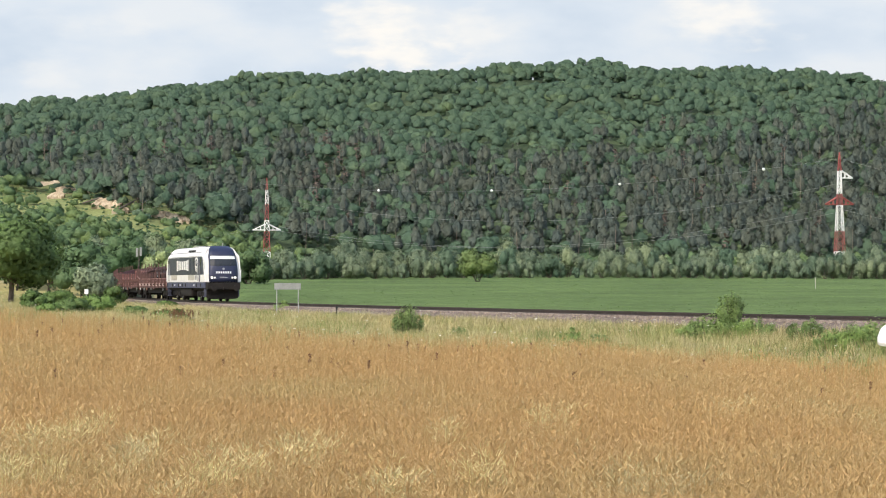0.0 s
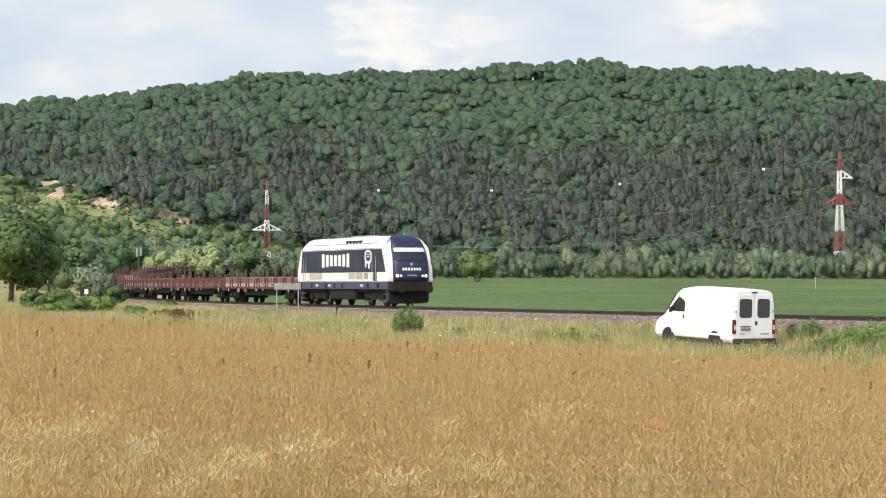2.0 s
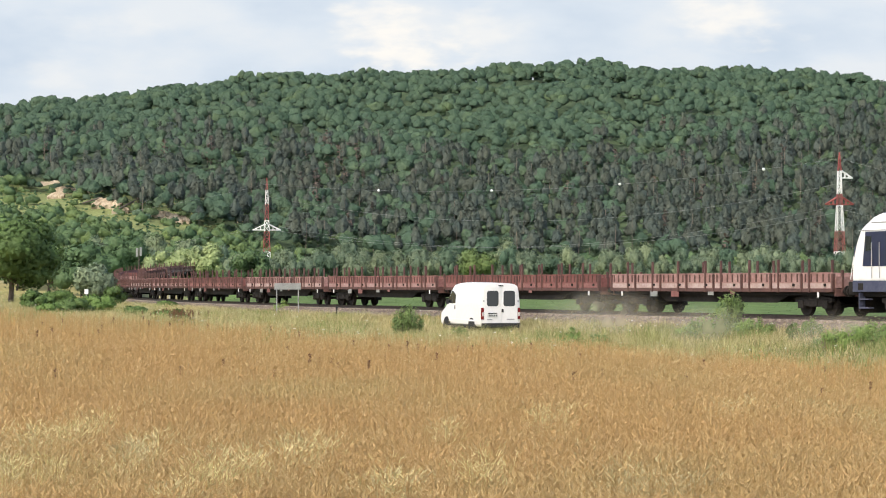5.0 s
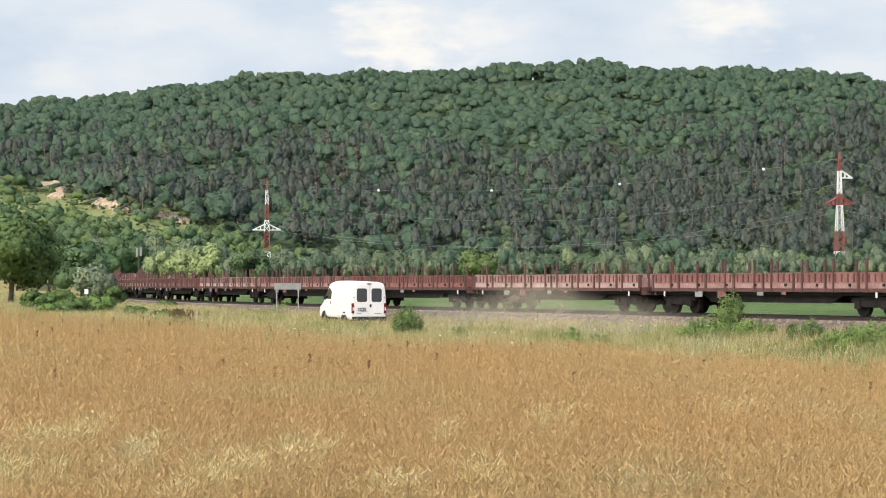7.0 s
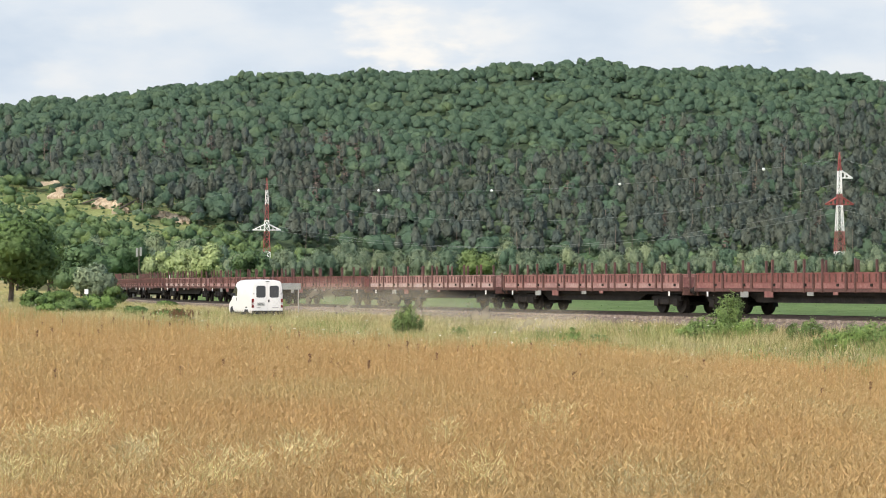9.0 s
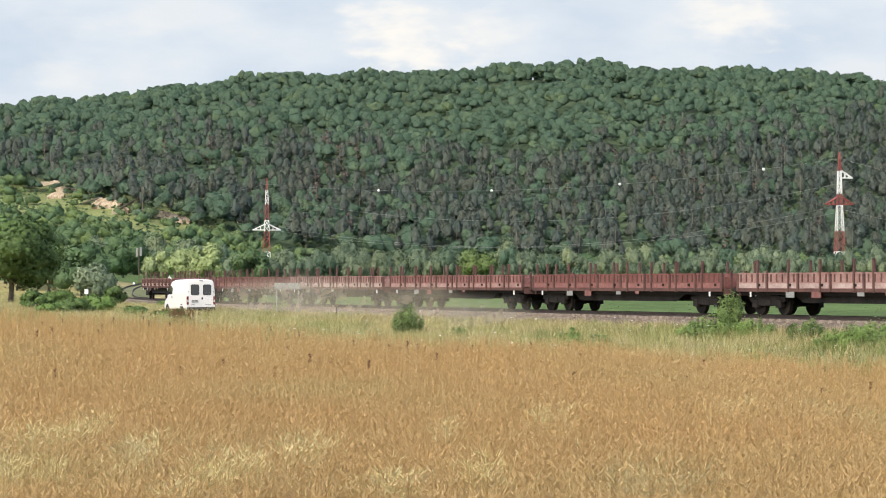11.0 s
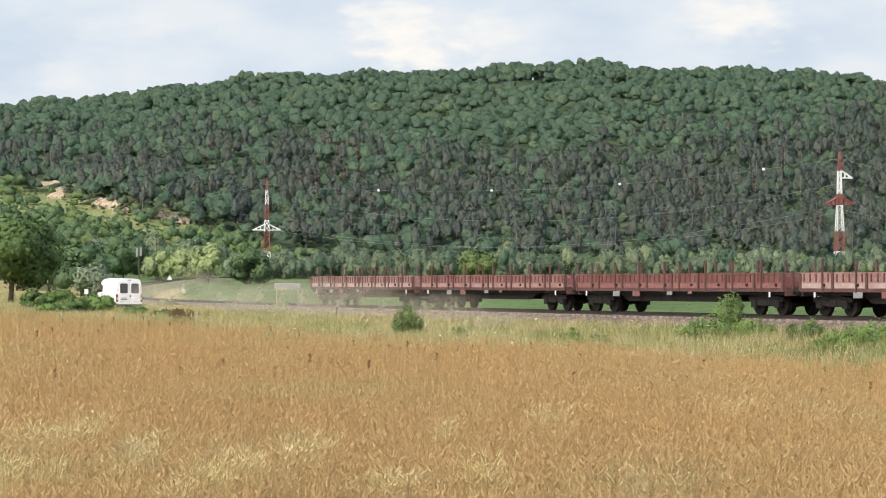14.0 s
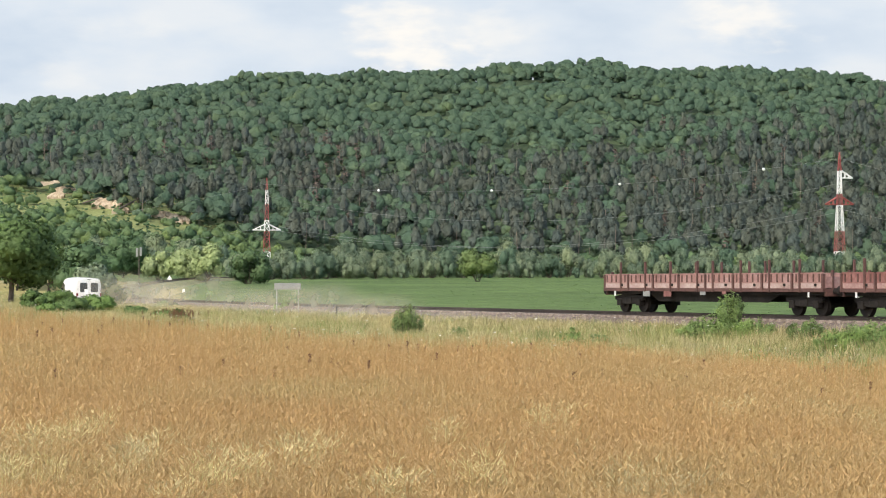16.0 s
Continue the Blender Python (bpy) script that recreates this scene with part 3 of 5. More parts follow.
def stem_tris(h, r0, r1, lean=(0, 0)):
    """A thin three-sided stem as triangles."""
    a = np.arange(3) * 2.094
    lo = np.stack([r0 * np.cos(a), r0 * np.sin(a), np.full(3, -0.5)], 1)
    hi = np.stack([r1 * np.cos(a) + lean[0], r1 * np.sin(a) + lean[1], np.full(3, h)], 1)
    out = []
    for k in range(3):
        j = (k + 1) % 3
        out += [[lo[k], lo[j], hi[j]], [lo[k], hi[j], hi[k]]]
    return plain(np.array(out))


def scatter(protos, which, X, Y, Z, rot, scale, zscale=None, lean=(0.0, 0.0, 0.0)):
    """All copies of the prototype triangle sets, moved to their places."""
    out = []
    zscale = scale if zscale is None else zscale
    for k, T in enumerate(protos):
        m = np.nonzero(which == k)[0]
        if not len(m):
            continue
        T = np.asarray(T, np.float32)
        c, s = np.cos(rot[m])[:, None, None], np.sin(rot[m])[:, None, None]
        x, y, z = T[None, :, :, 0], T[None, :, :, 1], T[None, :, :, 2]
        sc, zs = scale[m][:, None, None], zscale[m][:, None, None]
        A = [(x * c - y * s) * sc + X[m][:, None, None], (x * s + y * c) * sc + Y[m][:, None, None], z * zs + Z[m][:, None, None]]
        if T.shape[-1] == 6:
            p, q, r = T[None, :, :, 3], T[None, :, :, 4], T[None, :, :, 5]
            A += [p * c - q * s + lean[0], p * s + q * c + lean[1], r + 0 * c + lean[2]]
        B = np.stack(A, -1).reshape(-1, 3, len(A))
        if any(lean):
            # leaves turn their upper side down the slope
            g = np.cross(B[:, 1, :3] - B[:, 0, :3], B[:, 2, :3] - B[:, 0, :3])
            flip = g @ np.array((0.0, -1.0, 0.25)) < 0
            B[flip] = B[flip][:, ::-1]
        out.append(B)
    return np.concatenate(out)


def stuff(name, T, material, label, category):
    return tagged(new(name, soup(name, T, material)), label, category, kind="stuff")


SLOPE = (0.0, -0.30, 0.55)


def hill_woods():
    rng = np.random.default_rng(11)
    n = 10500
    Y = np.where(rng.random(n) < 0.09, rng.uniform(1370, 1475, n), rng.uniform(640, 1490, n))
    U = rng.uniform(-0.215, 0.215, n)
    X = U * Y
    px = 784 + 4110 * U
    Z = ground_z(X, Y)
    py = 503 - (Z - CAM_Z) / Y * 4110
    # the wooded part starts higher on the scrubby slope at the foot's end
    limit = np.interp(px, [-100, 0, 80, 200, 330, 420, 520, 700, 1600], [330, 325, 330, 372, 400, 420, 452, 470, 470])
    ok = (py < limit + 8) & (Y < 1490) & ~((Y < 730) & (abs(px - 472) < 60))
    X, Y, Z, px, py = X[ok], Y[ok], Z[ok], px[ok], py[ok]
    n = len(X)
    split = np.interp(px, [0, 200, 450, 700, 1000, 1300, 1568], [300, 285, 245, 300, 320, 275, 225])
    con = (py + rng.normal(0, 18, n) + fbm(X, Y, 150, 2) * 45 > split)
    con &= rng.random(n) < np.interp(px, [0, 600, 900, 1250], [0.40, 0.46, 0.66, 0.84])
    con &= py > 185
    dead = con & (rng.random(n) < np.where((abs(px - 600) < 70) & (abs(py - 330) < 60), 0.16, 0.02))
    green = ~con
    con &= ~dead
    rot = rng.uniform(0, 6.28, n)
    pr = [dome_crown(rng, rng.uniform(3.9, 4.9), 9.5, 2.2, int(rng.integers(7, 11)), 95, 0.9, 0.5, -0.35, 0.0, 1) for _ in range(10)]
    sc = rng.uniform(0.62, 1.05, n)
    W = rng.integers(0, 10, n)
    stuff("broadleaf_forest", scatter(pr, np.where(green, W, -1), X, Y, Z, rot, sc, lean=SLOPE), M["broadleaf"], "dense dark green broadleaf forest covering the hill", "forest")
    pr = [np.concatenate([dome_crown(rng, rng.uniform(2.8, 3.6), rng.uniform(8, 11), 5.0, 12, 95, 0.85, 0.55, -0.8, 0.4, 1), pine_crown(rng, 45, 3.0, 16.0, 0.8, 0.4)]) for _ in range(10)]
    stuff("pine_forest", scatter(pr, np.where(con, W, -1), X, Y, Z, rot, sc, lean=SLOPE), M["pine"], "tall dark pines on the lower hillside", "forest")
    stuff("dead_pines", scatter([pine_crown(rng, 80, 2.6, 15, 0.9, 0.3) for _ in range(3)], np.where(dead, W % 3, -1), X, Y, Z, rot, sc), M["dead"], "reddish-brown withered pines among the forest", "forest")
    tr = [stem_tris(14, 0.17, 0.08, (rng.normal(0, .4), rng.normal(0, .4))) for _ in range(4)]
    stuff("pine_trunks", scatter(tr, np.where((con & (py > 255) & (rng.random(n) < 0.16)) | dead, W % 4, -1), X, Y - 2.0, Z, rot, sc), M["pale_trunk"], "bare pale pine trunks on the hillside", "forest")
    # dark low growth under the pines
    pr = [dome_crown(rng, 3.0, 4.5, 0.0, 7, 20, 0.7, ball=1) for _ in range(6)]
    stuff("forest_undergrowth", scatter(pr, np.where(con | dead, W % 6, -1), X + 1.5, Y - 2.5, ground_z(X + 1.5, Y - 2.5), rot, sc, lean=SLOPE), M["broadleaf"], "dark leafy undergrowth between the pines", "undergrowth")


def on_bank(b, v):
    """True where the slope lies bare round the sandy banks, by bearing and height of the view."""
    return (np.abs(b - 98) < 48) & (np.abs(v - 352) < 30) | (np.abs(b - 196) < 46) & (np.abs(v - 382) < 26) | (np.abs(b - 285) < 58) & (np.abs(v - 398) < 26)


def hill_scrub():
    """Young shrubs on the slope below the woods and behind the willows."""
    rng = np.random.default_rng(21)
    n = 4200
    Y = rng.uniform(430, 1000, n)
    U = np.where(rng.random(n) < 0.45, rng.uniform(-0.21, -0.06, n), rng.uniform(-0.21, 0.215, n))
    X = U * Y
    px = 784 + 4110 * U
    Z = ground_z(X, Y)
    py = 503 - (Z - CAM_Z) / Y * 4110
    limit = np.interp(px, [-100, 0, 80, 200, 330, 420, 520, 700, 1600], [330, 325, 330, 372, 400, 420, 452, 470, 470])
    bare = on_bank(px, py) | (px < 60) & (py < 390) & (rng.random(n) < 0.6)
    ok = (py > limit) & ~(bare & (rng.random(n) < 0.9)) & (np.abs(track_near(X, Y)[0]) > 14) & (np.abs(px - 472) > np.where(Y < 700, 30, 0)) & ((px < 380) | (Y > 640))
    X, Y, Z = X[ok], Y[ok], Z[ok]
    n = len(X)
    pr = [dome_crown(rng, 2.5, 5.0, -0.4, 8, 110, 0.55, 0.5, -0.35, 0.0, 1) for _ in range(8)]
    # low young growth in the clearings
    m = 5600
    Y2 = rng.uniform(520, 900, m)
    X2 = rng.uniform(-0.2, -0.08, m) * Y2
    Z2 = ground_z(X2, Y2)
    q2 = 503 - (Z2 - CAM_Z) / Y2 * 4110
    p2 = 784 + 4110 * X2 / Y2
    ok = (q2 > 326) & (q2 < 425) & (rng.random(m) < np.where(on_bank(p2, q2 + 6), 0.4, 1.0))
    X2, Y2, Z2 = X2[ok], Y2[ok], Z2[ok]
    m = len(X2)
    lo = [dome_crown(rng, 2.1, 3.2, -0.3, 6, 24, 0.4, ball=1) for _ in range(5)]
    stuff("young_growth", scatter(lo, rng.integers(0, 5, m), X2, Y2, Z2, rng.uniform(0, 6.28, m), rng.uniform(0.16, 0.5, m)), M["shrub"], "low young shrubs in the hillside clearings", "scrub")
    stuff("hillside_scrub", scatter(pr, rng.integers(0, 8, n), X, Y, Z, rng.uniform(0, 6.28, n), rng.uniform(0.35, 1.0, n) ** 1.3 * 1.4), M["shrub"], "bright green bushes on the slope under the forest", "scrub")


def hill_hit(px, py, y0=480, y1=1450):
    """Where the slope is seen at a bearing and height of the view."""
    U = (px - 784) / 4110
    ys = np.linspace(y0, y1, 700)
    yy = 503 - (ground_z(U * ys, ys) - CAM_Z) / ys * 4110
    Y0 = ys[int(np.argmax(yy < py))]
    return U * Y0, Y0


def scarps():
    """Bare sandy banks showing through the scrub, and felled trunks lying on them."""
    for px, py, w, h in ((88, 330, 50, 12), (114, 342, 44, 12), (100, 350, 30, 7), (190, 364, 54, 14), (214, 374, 30, 7), (268, 380, 50, 11), (300, 388, 48, 13), (325, 391, 24, 8), (255, 373, 30, 5), (10, 320, 40, 6), (430, 399, 18, 6), (330, 342, 26, 5)):
        X0, Y0 = hill_hit(px, py)
        W, Hh = w / 4110 * Y0 / 2, h / 4110 * Y0
        rng = np.random.default_rng(px)
        bm = bmesh.new()
        g = []
        edge = [(1 - abs(i / 16 * 2 - 1) ** 3) * rng.uniform(0.45, 1.25) for i in range(17)]
        edge = [sum(edge[max(0, i - 1):i + 2]) / len(edge[max(0, i - 1):i + 2]) for i in range(17)]
        for j in range(6):
            row = []
            for i in range(17):
                u, v = i / 16 * 2 - 1, j / 5
                x = X0 + u * W + rng.normal(0, W * 0.02)
                y = Y0 - 3 + v * 2 + rng.normal(0, 0.3)
                z = float(ground_z(np.array([x]), np.array([y]))[0])
                row.append(bm.verts.new((x, y, z + 0.9 + (v - 0.25) * Hh * edge[i] + u * W * rng.uniform(-0.02, 0.02))))
            g.append(row)
        for p, q in zip(g, g[1:]):
            for i in range(16):
                bm.faces.new((p[i], p[i + 1], q[i + 1], q[i]))
        # a foot and a back, so that the bank is a body of earth
        low = [bm.verts.new((v.co.x, v.co.y + 5, v.co.z - 3.5)) for v in g[-1]]
        foot = [bm.verts.new((v.co.x, v.co.y, v.co.z - 2.5)) for v in g[0]]
        for i in range(16):
            bm.faces.new((g[-1][i], g[-1][i + 1], low[i + 1], low[i]))
            bm.faces.new((foot[i], foot[i + 1], g[0][i + 1], g[0][i]))
        me = bpy.data.meshes.new("sandy_bank")
        bm.to_mesh(me)
        bm.free()
        me.materials.append(M["sand"])
        tagged(new("sandy_bank", me), "bare eroded sandy bank among green scrub", "bank", "sandy banks")
    for p, q in (((212, 382), (270, 352)), ((150, 352), (215, 346)), ((178, 362), (148, 372))):
        A, B = hill_hit(*p), hill_hit(*q)
        zs = [float(ground_z(np.array([v[0]]), np.array([v[1]]))[0]) + 2.2 for v in (A, B)]
        t = thing("felled_trunk", "pale felled tree trunk lying on the scrubby slope", "log", "felled trunks")
        part("trunk", rod((A[0], A[1] - 2, zs[0]), (B[0], B[1] - 2, zs[1]), 0.32, 0.18), M["pale_trunk"], t)


def make_bush(name, label, category, rng, n, R, Hc, size, material, lumps=16, trunk=0.0, z0=0.1, group="", taper=0.0, core=0.8, tall=1.0):
    """A bush or small tree: a crown of many leaves and its stems."""
    t = thing(name, label, category, group)
    part("crown", soup("crown", lumps_crown(rng, n, R, Hc, size, lumps, z0, taper, 0.3, core, tall), material), None, t)
    bm = bmesh.new()
    if trunk:
        tube(bm, (0, 0, -0.3), (0.05 * R, 0, z0 + 0.25 * Hc), trunk, trunk * 0.75, 10)
        for k in range(7):
            a = k * 0.9 + rng.uniform(-0.3, 0.3)
            tube(bm, (0.05 * R, 0, z0 + 0.1 * Hc), (R * 0.6 * math.cos(a), R * 0.6 * math.sin(a), z0 + Hc * rng.uniform(0.45, 0.8)), trunk * 0.5, trunk * 0.12, 6)
    else:
        for k in range(8):
            a = k * 0.8 + rng.uniform(-0.3, 0.3)
            tube(bm, (0.1 * math.cos(a), 0.1 * math.sin(a), -0.2), (R * 0.6 * math.cos(a), R * 0.6 * math.sin(a), z0 + Hc * rng.uniform(0.5, 0.8)), 0.02 * R + 0.01, 0.008, 5)
    part("trunk" if trunk else "stem", bm, M["bark"], t)
    return t


def shoot_bush(label, rng, n, R, H):
    """A loose bush of upright leafy shoots from one root."""
    t = thing("bush", label, "bush", "verge bushes")
    n = int(n * 1.35)
    k = max(14, n // 110)
    a, q = rng.uniform(0, 6.28, k), np.sqrt(rng.random(k))
    foot = np.stack([0.55 * R * q * np.cos(a), 0.55 * R * q * np.sin(a), np.zeros(k)], 1)
    tip = np.stack([R * q * np.cos(a), R * q * np.sin(a), H * (1.02 - 0.5 * q ** 2) * rng.uniform(0.72, 1.08, k)], 1)
    i = rng.integers(0, k, n)
    u = 1 - 0.92 * rng.random(n) ** 1.3
    P = foot[i] * (1 - u)[:, None] + tip[i] * u[:, None]
    off = rng.normal(0, 1, (n, 3)) * (0.13 * R + 0.03) * (1.15 - 0.75 * u)[:, None]
    N = off / (np.linalg.norm(off, axis=1, keepdims=True) + 1e-9) + P / (R, R, H) + (0, -0.1, 0.4)
    part("crown", soup("crown", leaf_tris(rng, P + off, N, 0.062, 0.6), M["verge_leaf"]), None, t)
    bm = bmesh.new()
    for f, p in zip(foot, tip):
        tube(bm, (f[0], f[1], -0.1), p, 0.012, 0.004, 5)
    part("stem", bm, M["bark"], t)
    return t


def place(x, Y, dz=0.0, rz=0.0):
    """Pose on the ground at bearing x and distance Y."""
    X = bear(x, Y)
    return pose(X, Y, float(ground_z(np.array([X]), np.array([Y]))[0]) + dz, 0, 0, rz)


def scaled(ob, m, sx, sz):
    ob.matrix_world = m @ Matrix.Diagonal((sx, sx, sz, 1))
    return ob


def willows():
    rng = np.random.default_rng(31)
    protos = [make_bush("willow_bush", "silvery green willow bush on the meadow edge", "bush", rng, 2500, 2.5, 5.2, 0.2, M["willow"], 11, 0.0, 0.0, "willows along the meadow", 0.4, 0.72, 1.5) for _ in range(7)]
    first = set()
    for row, (n, dY, s) in enumerate(((64, 0, 0.78), (60, 9, 0.92), (56, 20, 1.04))):
        for i in range(n):
            x = -30 + 1640 * (i + rng.uniform(-0.35, 0.35)) / n
            if x < 395 and row == 0:
                continue
            Yl = float(np.interp(x, [0, 200, 390, 480, 700, 1000, 1568], [345, 390, 362, 345, 365, 372, 352]))
            if x < 395:
                Yl += 45
            Y = Yl + dY + rng.uniform(-3, 3)
            k = int(rng.integers(0, 7))
            sc = s * rng.uniform(0.55, 1.25) * (0.8 if 420 < x < 560 else 1.0) * float(np.interp(x, [600, 900], [1.0, 0.82]))
            if 1230 < x < 1410 and row == 0:
                sc *= 0.75
            ob = protos[k] if k not in first else copy_thing(protos[k], Matrix())
            first.add(k)
            scaled(ob, place(x, Y, -0.15, rng.uniform(0, 360)), sc, sc * rng.uniform(0.85, 1.15))


def near_bushes():
    rng = np.random.default_rng(41)
    # the solitary tree at the field's edge
    t = make_bush("walnut_tree", "leafy green tree with short dark trunk at the field edge", "tree", rng, 15000, 4.3, 6.2, 0.24, M["walnut"], 34, 0.24, 1.3)
    t.matrix_world = place(18, 193)
    for x, Y, w, h, mat_, lab in ((845, 318, 2.6, 4.5, "shrub", "round green willow bush standing in the meadow"),
                                  (166, 236, 2.2, 4.3, "willow", "grey-green willow bush by the railway"),
                                  (143, 262, 3.6, 6.6, "shrub", "dark leafy tree behind the bushes"),
                                  (85, 280, 4.2, 7.0, "shrub", "dark leafy tree behind the bushes"),
                                  (30, 300, 4.6, 8.4, "shrub", "dark leafy tree behind the bushes"),
                                  (218, 372, 4.0, 7.8, "shrub", "dark leafy tree behind the bushes"),
                                  (440, 292, 2.7, 4.2, "shrub", "leafy green bush by the railway"),
                                  (328, 345, 3.2, 5.6, "pale_willow", "pale green willow tree behind the railway"),
                                  (368, 340, 2.7, 6.0, "pale_willow", "pale green willow tree behind the railway"),
                                  (280, 350, 2.4, 4.8, "pale_willow", "pale green willow tree behind the railway")):
        t = make_bush("bush" if h < 5 else "tree", lab, "bush" if h < 5 else "tree", rng, 3800, w, h, 0.28, M[mat_], 20, 0.0 if h < 5 else 0.15, 0.0)
        t.matrix_world = place(x, Y)
    for x, Y, w, h, n in ((721, 106, 0.85, 1.6, 4200), (1292, 98, 0.75, 1.9, 3600), (1255, 97, 0.95, 1.0, 2400), (1335, 96, 0.9, 0.85, 2200), (1222, 98, 0.7, 0.7, 1500), (1332, 80, 0.38, 0.75, 900),
                          (1535, 88, 1.1, 1.0, 3600), (1478, 88, 0.8, 0.75, 2200), (1428, 92, 0.8, 0.95, 2000), (1010, 92, 0.5, 0.8, 900), (1060, 93, 0.5, 0.6, 700), (812, 104, 0.5, 0.6, 700),
                          (500, 160, 0.9, 0.9, 1400), (455, 172, 0.8, 0.7, 1000)):
        t = shoot_bush("fresh green bush in the grassy railway verge", rng, n, w, h)
        t.matrix_world = place(x, Y, 0.05)
    for x, Y, w, h in ((90, 152, 1.0, 1.0), (130, 154, 1.3, 1.3), (175, 158, 1.3, 1.45), (203, 190, 1.0, 1.9), (240, 152, 0.9, 0.75), (318, 140, 0.7, 0.75), (288, 143, 0.6, 0.7), (60, 170, 1.0, 1.5), (105, 172, 1.2, 1.7), (290, 185, 1.0, 0.8)):
        t = make_bush("bush", "dark green roadside bush by the field", "bush", rng, 2400, w, h, 0.13, M["walnut"], 18, 0.0, 0.0, "roadside bushes")
        t.matrix_world = place(x, Y)


def rape_plant(rng, pods, big=1.0):
    """A ripe stalk with slanting pods."""
    T = [stem_tris(0.98, 0.006 * big, 0.003 * big, (rng.normal(0, .06), rng.normal(0, .06)))[[0, 1, 2, 3], :, :3]]
    out = []
    for _ in range(pods):
        z = rng.uniform(0.45, 1.05)
        a = rng.uniform(0, 6.28)
        r = rng.uniform(0.02, 0.17)
        L, w = rng.uniform(0.045, 0.095) * big ** 0.4, 0.0046 * big
        up = rng.uniform(0.2, 1.7)
        d = np.array([math.cos(a), math.sin(a), up])
        d /= np.linalg.norm(d)
        p = np.array([r * math.cos(a), r * math.sin(a), z])
        sd = np.cross(d, rng.normal(0, 1, 3))
        sd /= np.linalg.norm(sd)
        out.append([p - sd * w, p + sd * w, p + d * L])
    T.append(np.array(out))
    return np.concatenate(T)


def ripe_field():
    rng = np.random.default_rng(51)

    def strew(n, y0, y1, p=1.0):
        Y = y0 + (y1 - y0) * rng.random(n) ** p
        X = rng.uniform(-0.205, 0.205, n) * Y
        ok = in_field(X, Y)
        return X[ok], Y[ok]
    bands = ((8600, 14.5, 26, 38, 0.80), (12500, 26, 42, 22, 0.95), (16500, 42, 70, 13, 1.25), (21000, 70, 150, 8, 1.8))
    allT = []
    for n, y0, y1, pods, big in bands:
        X, Y = strew(n, y0, y1)
        pr = [rape_plant(rng, pods, big) for _ in range(10)]
        k = len(X)
        hs = rng.uniform(0.82, 1.12, k) + fbm(X, Y, 11, 7) * 0.07
        allT.append(scatter(pr, rng.integers(0, 10, k), X, Y, ground_z(X, Y), rng.uniform(0, 6.28, k), np.full(k, 1.0), hs))
    stuff("ripe_crop", np.concatenate(allT), M["crop"], "ripe golden-brown rape crop filling the field", "crop")
    # thistles and docks standing out of the crop
    X, Y = strew(900, 15, 120)
    k = len(X)
    cl = fbm(X, Y, 9, 9) > 0.25
    X, Y = X[cl], Y[cl]
    k = len(X)
    pr = [np.concatenate([rape_plant(rng, 30, 1.4) * (1, 1, 0.95)]) for _ in range(4)]
    stuff("field_weeds", scatter(pr, rng.integers(0, 4, k), X, Y, ground_z(X, Y), rng.uniform(0, 6.28, k), np.full(k, 1.0), rng.uniform(0.85, 1.05, k)), M["weed"], "pale green weeds scattered in the crop", "weeds")
    # pale tufts of wild grass pushing through
    P = []
    for px, py, m, wd in ((55, 770, 110, 55), (40, 830, 70, 60), (170, 740, 40, 25), (245, 795, 60, 30), (420, 820, 70, 40), (540, 795, 60, 30), (970, 735, 45, 25), (1140, 845, 60, 40), (780, 760, 30, 20), (690, 850, 40, 30), (1290, 715, 30, 30), (1500, 700, 40, 50), (330, 850, 40, 25), (860, 830, 35, 25)):
        Yc = 1.6 * 4110 / (py - 503)
        m = m // 2
        q = rng.normal(0, 1, (m, 2))
        P.append(np.stack([bear(px, Yc) + q[:, 0] * wd / 4110 * Yc, Yc + q[:, 1] * 0.7], 1))
    P = np.concatenate(P)
    k = len(P)
    pr = [rape_plant(rng, 60, 1.0) for _ in range(6)]
    stuff("wild_grass_tufts", scatter(pr, rng.integers(0, 6, k), P[:, 0], P[:, 1], ground_z(P[:, 0], P[:, 1]), rng.uniform(0, 6.28, k), np.full(k, 1.0), rng.uniform(0.95, 1.12, k)), M["weed"], "pale tufts of wild grass in the crop", "grass")
    X, Y = strew(110, 38, 120)
    Yd = rng.uniform(118, 127, 60)
    X, Y = np.append(X, bear(rng.normal(312, 20, 60), Yd)), np.append(Y, Yd)
    k = len(X)
    pr = []
    for _ in range(4):
        P = np.stack([rng.normal(0, .02, 60), rng.normal(0, .02, 60), rng.uniform(0.95, 1.12, 60)], 1)
        pr.append(np.concatenate([leaf_tris(rng, P, rng.normal(0, 1, (60, 3)), 0.024), stem_tris(1.1, 0.006, 0.004)]))
    stuff("dock_stalks", scatter(pr, rng.integers(0, 4, k), X, Y, ground_z(X, Y), rng.uniform(0, 6.28, k), np.full(k, 1.0), rng.uniform(0.8, 1.05, k)), M["dock"], "dark brown dock stalks above the crop", "weeds")


def grass_tuft(rng, blades, h, w, lean=0.35):
    out = []
    for _ in range(blades):
        a, r = rng.uniform(0, 6.28), rng.uniform(0, 0.12)
        b = rng.uniform(0, 6.28)
        p = np.array([r * math.cos(a), r * math.sin(a), 0])
        L = h * rng.uniform(0.55, 1.1)
        tip = p + np.array([math.cos(b) * lean * L * rng.random(), math.sin(b) * lean * L * rng.random(), L])
        s = np.array([math.cos(b + 1.57), math.sin(b + 1.57), 0]) * w
        out.append([p - s, p + s, tip])
    return np.array(out)


